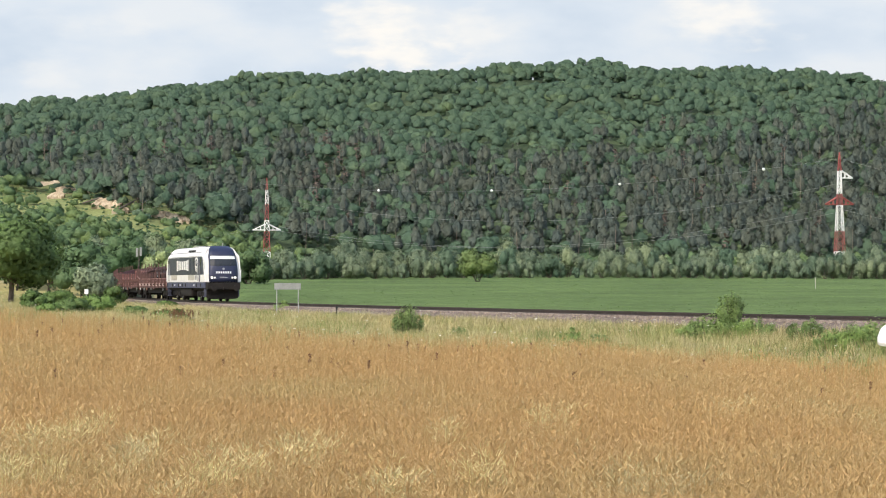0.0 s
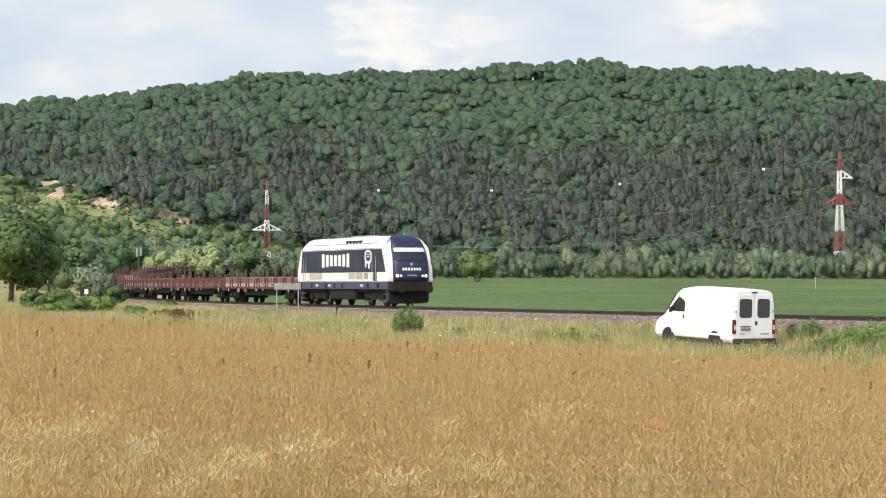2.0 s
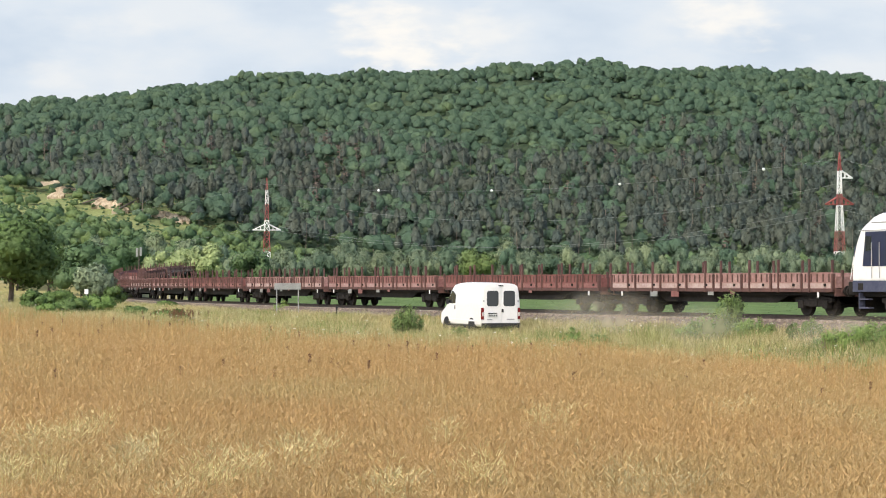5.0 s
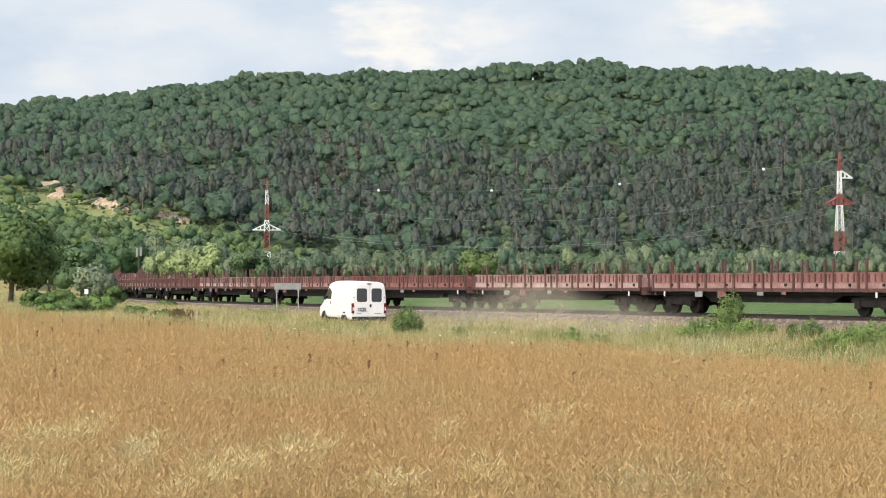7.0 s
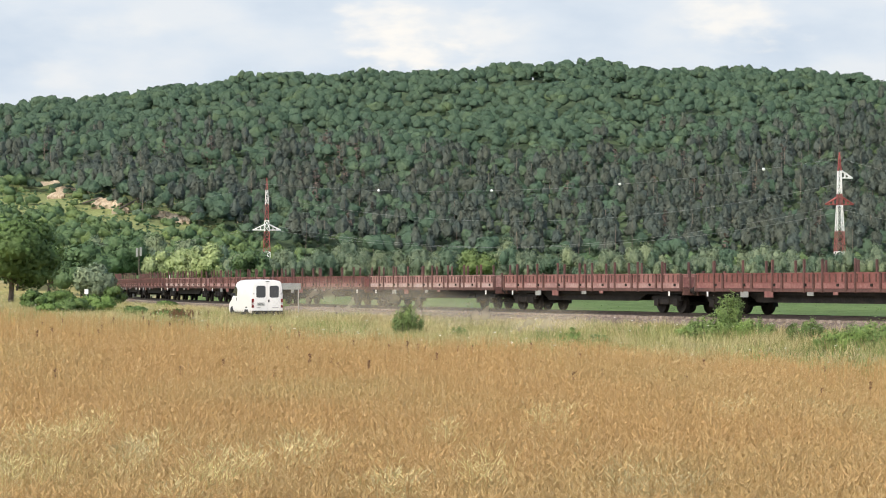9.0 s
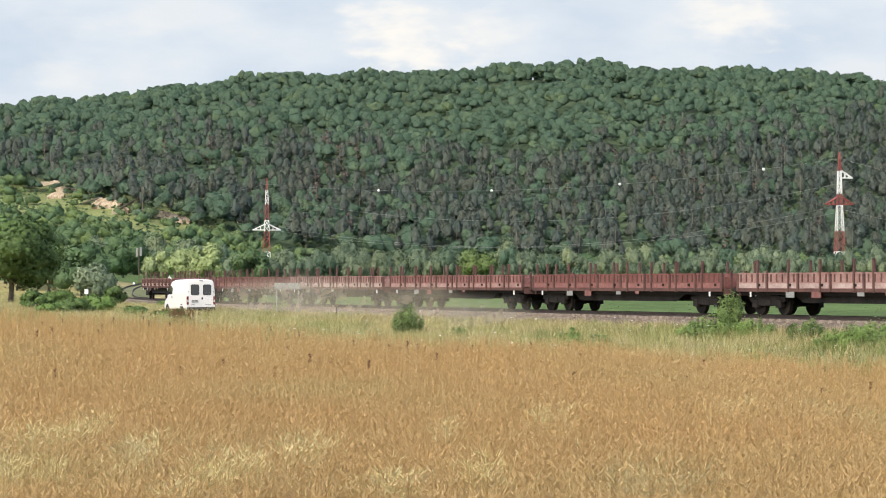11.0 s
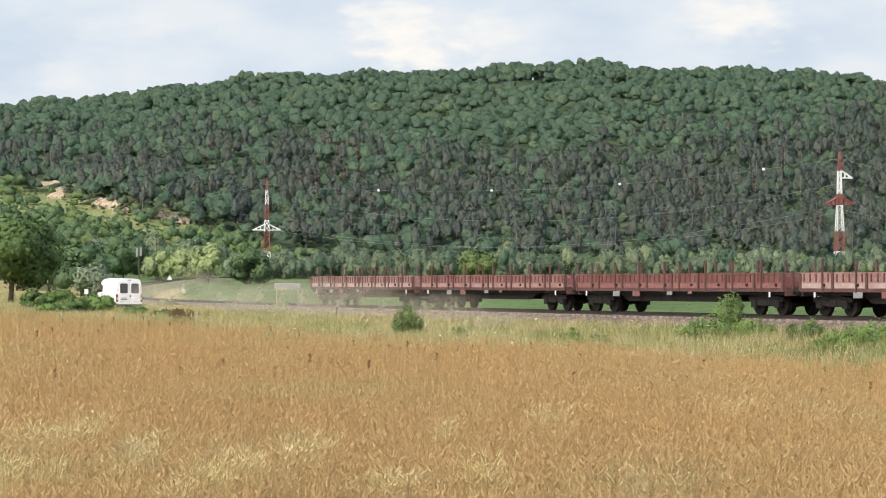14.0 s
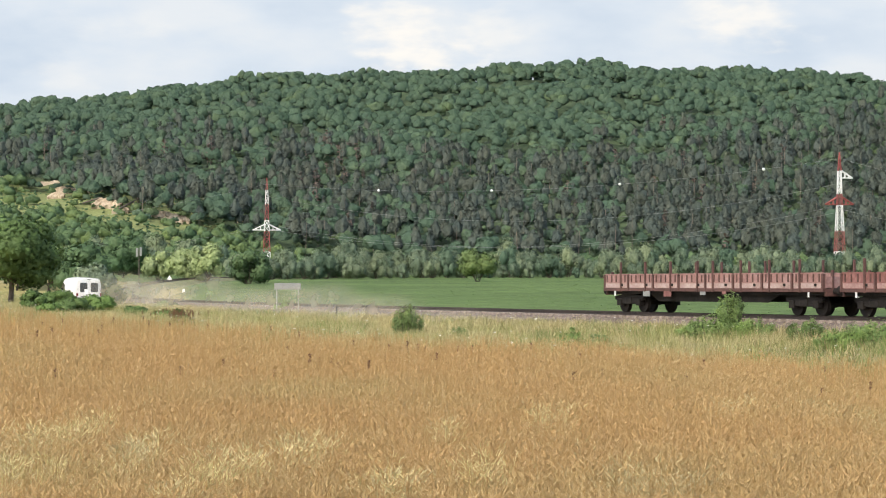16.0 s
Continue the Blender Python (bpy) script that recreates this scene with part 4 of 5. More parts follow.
def road_dist(X, Y):
    t = np.linspace(0, 1, 200)
    k = np.linspace(0, 1, len(ROAD_X))
    rx, ry = np.interp(t, k, ROAD_X), np.interp(t, k, ROAD_Y)
    return np.concatenate([np.sqrt((X[a:a + 20000, None] - rx) ** 2 + (Y[a:a + 20000, None] - ry) ** 2).min(1) for a in range(0, len(X), 20000)])


def verge_grass():
    rng = np.random.default_rng(61)
    n = 90000
    Y = rng.uniform(42, 235, n)
    X = rng.uniform(-0.2, 0.2, n) * Y
    D = track_near(X, Y)[0]
    ok = ~in_field(X, Y) & (D > np.interp(X, [0, 7], [1.75, 2.4]) + fbm(X, Y, 5, 8) * 0.5)
    ok &= np.abs(road_dist(X, Y) - 0.75) > 0.28
    X, Y, D = X[ok], Y[ok], D[ok]
    n = len(X)
    green = fbm(X, Y, 16, 4) + rng.normal(0, 0.35, n) + np.interp(X * 100 / Y, [-6, 8, 14], [-0.15, -0.1, 0.1]) > 0.58
    W = rng.integers(0, 8, n)
    hs = rng.uniform(0.6, 1.25, n) * np.interp(D, [1.7, 3.0, 6], [0.55, 0.95, 1.0])
    Z = ground_z(X, Y)
    rot = rng.uniform(0, 6.28, n)
    wide = np.interp(Y, [50, 200], [1.0, 2.0])
    pr = [grass_tuft(rng, 9, 0.6, 0.010, 1.0) for _ in range(8)]
    stuff("dry_verge_grass", scatter(pr, np.where(green, -1, W), X, Y, Z, rot, wide, hs), M["dry_grass"], "tall straw-yellow grass on the railway verge", "grass")
    stuff("green_verge_grass", scatter(pr, np.where(green, W, -1), X, Y, Z, rot, wide, hs), M["green_grass"], "tall green grass and weeds on the verge", "grass")
    k = 170
    i = rng.choice(n, k, replace=False)
    pr = [leaf_tris(rng, rng.normal(0, 0.03, (10, 3)) * (1, 1, 0.3) + (0, 0, 0.6), np.tile((0, -0.4, 1.0), (10, 1)), 0.025) for _ in range(3)]
    stuff("white_umbels", scatter(pr, rng.integers(0, 3, k), X[i], Y[i], Z[i], rot[i], np.ones(k), rng.uniform(0.9, 1.2, k)), M["flower"], "small white wild flower umbels in the verge", "flowers")
    # the meadow beyond the line
    n = 9000
    Y = rng.uniform(90, 372, n)
    X = rng.uniform(-0.11, 0.2, n) * Y
    D = track_near(X, Y)[0]
    ok = (D < -4)
    X, Y = X[ok], Y[ok]
    n = len(X)
    pr = [grass_tuft(rng, 6, 0.13, 0.02, 0.9) for _ in range(6)]
    stuff("meadow_grass", scatter(pr, rng.integers(0, 6, n), X, Y, ground_z(X, Y), rng.uniform(0, 6.28, n), np.interp(Y, [90, 350], [1.0, 2.5]), rng.uniform(0.2, 0.55, n)), M["meadow_tuft"], "short fresh green meadow grass", "grass")


# ---------------------------------------------------------------- pylons and wires
def pylon(x, Y, py_base, py_top, bands, arms, label):
    """A lattice mast painted in red and white bands; heights are shares of its height."""
    X = bear(x, Y)
    zb = float(ground_z(np.array([X]), np.array([Y]))[0])
    zt = CAM_Z + (503 - py_top) / 4110 * Y
    H = zt - zb
    t = thing("power_pylon", label, "pylon", "power line pylons", m=pose(X, Y, zb, 0, 0, 8))

    def half(f):
        return float(np.interp(f, [0, 0.45, 0.62, 0.84, 1.0], [0.044, 0.026, 0.018, 0.0135, 0.0025])) * H
    for f0, f1, colour in bands:
        bm = bmesh.new()
        steps = max(2, int(round((f1 - f0) / 0.075)))
        th = 0.0019 * H
        for k in range(steps):
            a, b = f0 + (f1 - f0) * k / steps, f0 + (f1 - f0) * (k + 1) / steps
            ca = [(sx * half(a), sy * half(a), a * H) for sx, sy in ((1, 1), (-1, 1), (-1, -1), (1, -1))]
            cb = [(sx * half(b), sy * half(b), b * H) for sx, sy in ((1, 1), (-1, 1), (-1, -1), (1, -1))]
            for i in range(4):
                j = (i + 1) % 4
                tube(bm, ca[i], cb[i], th * 1.5, n=4)
                tube(bm, ca[i], cb[j], th, n=4)
                tube(bm, ca[j], cb[i], th, n=4)
                tube(bm, cb[i], cb[j], th, n=4)
        part("lattice_section", bm, M["pylon_red" if colour == "r" else "white"], t, "red painted lattice" if colour == "r" else "white painted lattice")
    for f, left, right, colour in arms:
        w = half(f)
        for sx, L in ((-1, left), (1, right)):
            if not L:
                continue
            bm = bmesh.new()
            tip = (sx * L * H, 0, f * H)
            for sy in (-1, 1):
                tube(bm, (sx * w, sy * w, f * H), tip, 0.006 * H, n=4)
                tube(bm, (sx * w, sy * w, (f + 0.06) * H), tip, 0.006 * H, n=4)
                for q in (0.33, 0.66):
                    tube(bm, (sx * (w + (L * H - w) * q), sy * w * (1 - q), f * H), (sx * (w + (L * H - w) * q), sy * w * (1 - q), (f + 0.06 * (1 - q)) * H), 0.004 * H, n=4)
            part("cross_arm", bm, M["pylon_red" if colour == "r" else "white"], t)
    return (X, Y, zb, H)


def wire(a, b, sag, balls=(), name="overhead_wire"):
    a, b = Vector(a), Vector(b)
    pts = []
    for i in range(25):
        u = i / 24
        p = a.lerp(b, u)
        p.z -= sag * 4 * u * (1 - u)
        pts.append(p)
    bm = loft([[(p.x, p.y + 0.022 * math.cos(k * 1.571), p.z + 0.022 * math.sin(k * 1.571)) for k in range(4)] for p in pts])
    t = thing(name, "thin grey sagging power line cable", "cable", "power cables")
    part("cable", bm, M["grey_metal"], t)
    for u in balls:
        p = a.lerp(b, u)
        p.z -= sag * 4 * u * (1 - u)
        bm = bmesh.new()
        bmesh.ops.create_icosphere(bm, subdivisions=2, radius=0.42)
        for f in bm.faces:
            f.smooth = True
        bmesh.ops.translate(bm, vec=p, verts=bm.verts)
        part("marker_ball", bm, M["white"], t, "round white marker ball")


def power_line():
    A = pylon(472, 700, 453, 315, ((0, 0.20, "w"), (0.20, 0.42, "r"), (0.42, 0.54, "w"), (0.54, 0.71, "r"), (0.71, 0.866, "w"), (0.866, 1.0, "r")),
              ((0.435, 0.15, 0.15, "w"),), "slender red and white lattice pylon with one cross arm")
    B = pylon(1486, 600, 450, 270, ((0, 0.19, "w"), (0.19, 0.355, "r"), (0.355, 0.567, "w"), (0.567, 0.658, "r"), (0.658, 0.846, "w"), (0.846, 1.0, "r")),
              ((0.575, 0.12, 0.12, "r"), (0.79, 0.0, 0.11, "w")), "tall red and white lattice pylon above the willows")

    def at(p, f, off=0.0):
        return (p[0] + off * p[3], p[1], p[2] + f * p[3])
    us = []
    for x in (670, 870, 1097, 1352):
        d = (x - 784) / 4110
        us.append((d * A[1] - A[0]) / (B[0] - A[0] - d * (B[1] - A[1])))
    wire(at(A, 0.93), at(B, 0.95), 4.8, us)
    for off in (-0.13, 0.13):
        wire(at(A, 0.47, off), at(B, 0.54, off), 8.0)
    wire(at(A, 0.80), at(B, 0.77, 0.1), 9.0)
    L = (bear(-350, 900), 900, A[2] + 20)
    R = (bear(2350, 560), 560, B[2] + 22)
    for p, f, q in ((A, 0.93, L), (A, 0.47, (L[0], L[1], L[2] - 9)), (B, 0.95, R), (B, 0.54, (R[0], R[1], R[2] - 9))):
        wire(at(p, f), q, 7.0)


# ---------------------------------------------------------------- lineside things
def lineside():
    t = thing("board_sign", "weathered grey board on two posts beside the track", "sign", m=place(509, 151, 0.1, 6))
    part("board", boxes((-0.86, 0.86, -0.03, 0.03, 1.72, 2.14), bevel=0.01), M["board"], t)
    for x in (-0.7, 0.7):
        part("post", rod((x, 0.05, -0.2), (x, 0.05, 2.1), 0.035), M["grey_metal"], t)
    t = thing("marker_plate", "small white marker plate on a post in the bushes", "marker", m=place(153, 165, 0, 0))
    part("plate", boxes((-0.14, 0.14, -0.02, 0.02, 1.42, 1.76), bevel=0.03), M["white"], t)
    part("post", rod((0, 0.04, -0.2), (0, 0.04, 1.5), 0.04), M["grey_metal"], t)
    t = thing("signal_mast", "thin grey mast with pale boxes at its top", "mast", m=place(246, 318, 0, 0))
    part("pole", rod((0, 0, -0.3), (0, 0, 5.6), 0.08, 0.06), M["bark"], t)
    for x, z0, z1 in ((-0.28, 4.5, 5.7), (0.25, 4.6, 5.8)):
        part("box", boxes((x - 0.14, x + 0.14, -0.13, 0.13, z0, z1), bevel=0.03), M["board"], t)
    t = thing("warning_sign", "white triangular lineside sign on a post", "sign", m=place(300, 330, 0, 0))
    part("post", rod((0, 0, -0.2), (0, 0, 1.6), 0.05), M["grey_metal"], t)
    part("plate", prism([(-0.36, 1.0), (0.36, 1.0), (0.0, 1.68)], "y", -0.07, -0.05), M["white"], t)
    for x, Y, h, mt in ((1443, 250, 1.1, "grille"), (268, 250, 0.9, "black"), (300, 255, 0.8, "grey_metal"), (596, 140, 0.7, "black")):
        t = thing("marker_stake", "thin upright marker stake in the grass", "stake", "marker stakes", m=place(x, Y))
        part("post", rod((0, 0, -0.1), (0, 0, h), 0.05, 0.04), M[mt], t)
        part("cap", boxes((-0.07, 0.07, -0.05, 0.05, h, h + 0.12)), M[mt], t)
    for x, Y in ((237, 330), (267, 325), (325, 270)):
        t = thing("marker_post", "short white post beside the railway line", "post", "white line posts", m=place(x, Y))
        part("post", boxes((-0.14, 0.14, -0.08, 0.08, -0.1, 0.45), bevel=0.02), M["white"], t)


# ---------------------------------------------------------------- rail vehicles
def wheelset(parent, x, r=0.46, disc="grime"):
    """One axle with its two wheels."""
    ax = part("axle", rod((x, -0.7, r), (x, 0.7, r), 0.08), M["grime"], parent)
    for sy in (-1, 1):
        bm = bmesh.new()
        tube(bm, (x, sy * 0.70, r), (x, sy * 0.83, r), r, n=24)
        tube(bm, (x, sy * 0.66, r), (x, sy * 0.70, r), r + 0.03, n=24)
        w = part("wheel", bm, M["grime"], ax)
        part("hub", rod((x, sy * 0.82, r), (x, sy * 0.90, r), 0.14 if disc == "grime" else 0.3, n=14), M["grey_metal" if disc != "grime" else "grime"], ax)
    return ax


def bogie(t, xc, base, n_axles=2, r=0.46, disc="grime"):
    h = base / 2
    for sy in (-1, 1):
        bm = bmesh.new()
        y = sy * 1.02
        pts = [(xc - h - 0.45, 0.62), (xc - h - 0.45, 0.78), (xc - 0.55, 0.86), (xc + 0.55, 0.86), (xc + h + 0.45, 0.78), (xc + h + 0.45, 0.62), (xc + 0.5, 0.42), (xc - 0.5, 0.42)]
        b = part("bogie_frame", prism(pts, "y", y - 0.07, y + 0.07), M["grime"], t)
        for k in range(n_axles):
            x = xc - h + base * k / (n_axles - 1)
            part("axle_box", boxes((x - 0.19, x + 0.19, y - 0.13, y + 0.13, 0.33, 0.66), bevel=0.03), M["grime"], b)
        part("spring", boxes((xc - 0.3, xc + 0.3, y - 0.12, y + 0.12, 0.4, 0.72), bevel=0.04), M["grime"], b)
    part("bolster", boxes((xc - 0.3, xc + 0.3, -1.1, 1.1, 0.6, 0.98), bevel=0.03), M["grime"], t)
    for k in range(n_axles):
        wheelset(t, xc - h + base * k / (n_axles - 1), r, disc)


def buffers(t, xe, z=1.06):
    """Two buffers and a hook at one end; xe carries the sign of the end."""
    s = 1 if xe > 0 else -1
    for y in (-0.875, 0.875):
        b = part("buffer", rod((xe, y, z), (xe + s * 0.5, y, z), 0.11), M["grime"], t)
        part("buffer_plate", rod((xe + s * 0.5, y, z), (xe + s * 0.6, y, z), 0.24, n=16), M["grime"], b)
    part("coupling_hook", boxes((min(xe, xe + s * 0.4), max(xe, xe + s * 0.4), -0.07, 0.07, 0.92, 1.12), bevel=0.03), M["grime"], t)


def locomotive():
    """Four-metre-tall diesel engine, 18 m over its body; x runs forward, rail top is z = 0."""
    t = thing("diesel_locomotive", "navy and white diesel locomotive with lit headlights", "locomotive")
    HL = 9.0

    def side(f):
        """Half outline of the section; f shrinks the roof towards the ends."""
        w = 1.43
        return [(-w, 1.5), (-w, 2.2), (-w, 3.0), (-w, 3.42), (-1.36, 3.56), (-1.06, 3.98), (-0.93, 4.10), (-0.7, 4.17), (0, 4.2)]

    # body: sections are cut by the raked ends
    def end_x(z, y):
        rake = float(np.interp(z, [1.0, 1.5, 2.3, 2.75, 3.5, 3.8, 4.1, 4.34], [0.02, 0.0, 0.04, 0.12, 0.55, 0.75, 1.15, 1.75]))
        return HL - rake - 0.34 * (abs(y) / 1.43) ** 3.2
    half = [(y, z if z < 2 else 1.5 + (z - 1.5) * 1.05) for y, z in side(1)]
    full = half + [(-y, z) for y, z in half[-2::-1]]
    full = full + [(1.43, 1.5), (0, 1.5)][1:]
    rings = []
    for k in range(15):
        u = -1 + 2 * k / 14
        u = math.copysign(abs(u) ** 0.75, u)
        rings.append([(u * end_x(z, y), y, z) for y, z in full])
    bm = loft(rings, False)
    bmesh.ops.bevel(bm, geom=[e for e in bm.edges if e.calc_face_angle(0) > 0.5], offset=0.04, segments=2, affect="EDGES")
    body = part("body", bm, M["loco_white"], t, "white painted body shell")
    # end skins in navy: a gridded sheet a little proud of the raked ends
    for s in (1, -1):
        bm = bmesh.new()
        zs = [1.52, 1.8, 2.1, 2.4, 2.7, 3.0, 3.3, 3.55, 3.75, 3.92, 4.08, 4.2, 4.28, 4.32]
        grid = []
        for z in zs:
            wmax = float(np.interp(z, [1.5, 2.2, 3.6, 4.08, 4.33], [1.13, 1.16, 1.08, 0.95, 0.70]))
            grid.append([bm.verts.new((s * (end_x(z, v * wmax) + 0.02), v * wmax, z + (0.02 if z > 3.9 else 0))) for v in (-1, -0.75, -0.4, 0, 0.4, 0.75, 1)])
        for a, b in zip(grid, grid[1:]):
            for i in range(6):
                f = bm.faces.new((a[i], a[i + 1], b[i + 1], b[i]))
                f.smooth = True
        bmesh.ops.recalc_face_normals(bm, faces=bm.faces)
        bmesh.ops.solidify(bm, geom=bm.faces[:], thickness=0.03)
        part("cab_front", bm, M["navy"], t, "navy painted cab front")

        def patch(name, z0, z1, w0, w1, out, material, label="", parent=t, y0=None):
            bm = bmesh.new()
            rows = []
            for z, w in ((z0, w0), ((z0 + z1) / 2, (w0 + w1) / 2), (z1, w1)):
                vs = np.linspace(-1, 1, 7) * w if y0 is None else np.linspace(y0 - w, y0 + w, 3)
                rows.append([bm.verts.new((s * (end_x(z, y) + out), y, z)) for y in vs])
            for a, b in zip(rows, rows[1:]):
                for i in range(len(a) - 1):
                    bm.faces.new((a[i], a[i + 1], b[i + 1], b[i]))
            bmesh.ops.recalc_face_normals(bm, faces=bm.faces)
            bmesh.ops.solidify(bm, geom=bm.faces[:], thickness=0.015)
            return part(name, bm, M[material], parent, label)
        ws = patch("windscreen", 2.80, 3.58, 1.05, 0.98, 0.045, "glass", "dark windscreen")
        patch("sun_blind", 3.32, 3.56, 0.99, 0.96, 0.06, "blind", "pale blind strip", ws)
        for y in (-0.42, 0.42):
            part("wiper", rod((s * (end_x(2.75, y) + 0.08), y, 2.72), (s * (end_x(3.15, y) + 0.09), y + 0.3, 3.1), 0.012, n=5), M["black"], ws)
        for i in range(7):
            patch("letter_bar", 2.18, 2.34, 0.06, 0.06, 0.05, "white", "plain white block", t, -0.54 + i * 0.18)
        for i in range(5):
            patch("number_bar", 1.84, 1.92, 0.05, 0.05, 0.05, "grey_metal", "", t, -0.26 + i * 0.13)
        part("emblem", rod((s * (end_x(2.55, 0) - 0.02), 0, 2.55), (s * (end_x(2.55, 0) + 0.05), 0, 2.55), 0.09, n=14), M["grey_metal"], t)
        for sy in (-1, 1):
            for y, r, mt in ((0.92, 0.105, "headlight"), (0.70, 0.085, "white")):
                x0 = end_x(1.86, y)
                h = part("headlight", rod((s * (x0 - 0.05), sy * y, 1.86), (s * (x0 + 0.05), sy * y, 1.86), r + 0.03, n=18), M["black"], t)
                part("lens", rod((s * (x0 + 0.04), sy * y, 1.86), (s * (x0 + 0.062), sy * y, 1.86), r, n=18), M[mt if s > 0 else "grey_metal"], h, "bright round headlight lens")
        bm = boxes((s * (HL - 0.55), s * (HL + 0.1), -1.30, 1.30, 0.92, 1.46), bevel=0.05)
        part("buffer_beam", bm, M["grime"], t, "black buffer beam")
        pl = prism([(-1.25, 0.25), (-1.25, 0.9), (1.25, 0.9), (1.25, 0.25), (0.8, 0.18), (-0.8, 0.18)], "x", s * (HL - 0.65), s * (HL - 0.5), 0.02)
        part("snow_plough", pl, M["grime"], t)
        buffers(t, s * (HL + 0.08))
        for sy in (-1, 1):
            part("handrail", rod((s * (HL - 0.2), sy * 1.40, 1.55), (s * (HL - 0.5), sy * 1.47, 2.5), 0.02, n=6), M["white"], t)
            st = part("step_frame", boxes((s * (HL - 1.35), s * (HL - 0.75), sy * 1.1, sy * 1.4, 0.36, 0.42), (s * (HL - 1.35), s * (HL - 0.75), sy * 1.15, sy * 1.4, 0.72, 0.77), (s * (HL - 0.78), s * (HL - 0.74), sy * 1.1, sy * 1.4, 0.36, 1.0)), M["skirt"], t)
    # sides
    for sy in (-1, 1):
        y0, y1 = sy * 1.425, sy * 1.445
        part("side_panel", prism([(-7.95, 2.09), (-7.75, 3.50), (7.62, 3.50), (8.3, 2.09)], "y", y0, y1), M["navy"], t, "navy painted side panel")
        part("rear_panel", prism([(-8.62, 2.09), (-8.55, 2.85), (-8.2, 3.2), (-8.0, 2.09)], "y", y0 - sy * 0.1, sy * 1.40), M["navy"], t)
        part("sill", boxes((-8.65, 8.55, sy * 1.30, sy * 1.42, 1.04, 1.50), bevel=0.02), M["skirt"], t, "grimy dark side sill")
        for i, x in enumerate((-6.4, -3.6, 1.1, 4.2)):
            part("panel_seam", boxes((x - 0.012, x + 0.012, sy * 1.44, sy * 1.452, 2.2, 3.42)), M["black"], t)
        for x0, x1 in ((-6.2, -4.95), (-4.85, -3.6), (1.6, 2.85), (2.95, 4.2)):
            g = part("vent_grille", boxes((x0, x1, sy * 1.43, sy * 1.447, 1.66, 2.08), bevel=0.004), M["grille"], t, "beige slatted vent")
            for k in range(6):
                z = 1.70 + k * 0.065
                part("slat", boxes((x0 + 0.04, x1 - 0.04, sy * 1.44, sy * 1.46, z, z + 0.03)), M["grille"], g)
        # darker ribbed doors in the navy side
        for x0, x1 in ((-6.35, -5.0), (-4.9, -3.65), (1.2, 2.6), (2.7, 4.1)):
            part("side_door", boxes((x0, x1, sy * 1.438, sy * 1.456, 2.22, 3.38), bevel=0.006), M["navy"], t)
        # seven plain white blocks where the name stands
        for i in range(7):
            x = -3.35 + i * 0.81
            zm = 0.43 * (0.80 + 0.20 * ((i - 3) / 3) ** 2)
            part("letter_bar", boxes((x - 0.26, x + 0.26, sy * 1.44, sy * 1.462, 2.85 - zm, 2.85 + zm), bevel=0.004), M["white"], t, "plain white block")
        em = part("emblem", prism([(4.62, 2.98), (4.68, 3.32), (5.0, 3.45), (5.45, 3.45), (5.85, 3.28), (5.88, 2.95), (5.6, 2.62), (5.5, 2.30), (5.32, 2.30), (5.28, 2.62), (4.95, 2.62), (4.9, 2.38), (4.78, 2.38)], "y", sy * 1.44, sy * 1.46), M["white"], t, "white emblem shape")
        part("emblem_field", prism([(4.82, 2.95), (4.86, 3.22), (5.1, 3.33), (5.4, 3.33), (5.68, 3.2), (5.70, 2.98), (5.5, 2.78), (5.0, 2.78)], "y", sy * 1.458, sy * 1.466), M["navy"], em)
        part("emblem_bar", boxes((5.05, 5.5, sy * 1.46, sy * 1.47, 3.0, 3.07), (5.05, 5.5, sy * 1.46, sy * 1.47, 3.14, 3.2)), M["white"], em)
        w = part("cab_window", boxes((6.85, 7.28, sy * 1.43, sy * 1.455, 2.72, 3.40), bevel=0.01), M["glass"], t)
        part("cab_door", boxes((6.18, 6.72, sy * 1.43, sy * 1.452, 1.55, 3.36), bevel=0.01), M["navy"], t)
        part("cab_window", boxes((-7.75, -7.35, sy * 1.43, sy * 1.455, 2.72, 3.32), bevel=0.01), M["glass"], t)
        for x in (6.12, 6.78, -7.25, -6.75):
            part("handrail", rod((x, sy * 1.52, 1.6), (x, sy * 1.52, 3.05), 0.02, n=6), M["grey_metal"], t)
        part("maker_plate", boxes((4.45, 5.2, sy * 1.43, sy * 1.45, 1.68, 2.05), bevel=0.004), M["grey_metal"], t)
        for x in (-5.8, -2.9, -1.2, 0.3, 5.1, 6.9, -8.1):
            part("sill_box", boxes((x - 0.16, x + 0.16, sy * 1.40, sy * 1.44, 1.12, 1.40), bevel=0.01), M["grime"], t)
        # grey strips put in the shadow line of the roof slant and edge
        part("gutter", boxes((-7.6, 6.4, sy * 1.21, sy * 1.255, 3.86, 3.90)), M["board"], t)
        part("gutter", boxes((-8.2, 7.3, sy * 1.405, sy * 1.44, 3.53, 3.57)), M["board"], t)
        for x in (-4.7, -2.2, 4.0):
            part("sill_label", boxes((x - 0.25, x + 0.25, sy * 1.415, sy * 1.428, 1.2, 1.34)), M["blind"], t)
        for i in range(5):
            x = 0.4 + i * 0.62
            part("roof_slot", boxes((x, x + 0.42, sy * 1.00, sy * 1.20, 3.88, 4.08), bevel=0.01), M["black"], t)
    part("roof_hatch", boxes((-0.3, 3.9, -0.62, 0.62, 4.29, 4.40), bevel=0.03), M["grey_metal"], t, "grey roof equipment hatch")
    part("exhaust", boxes((-0.6, 0.3, -0.4, 0.4, 4.28, 4.42), bevel=0.04), M["black"], t, "sooty exhaust outlet")
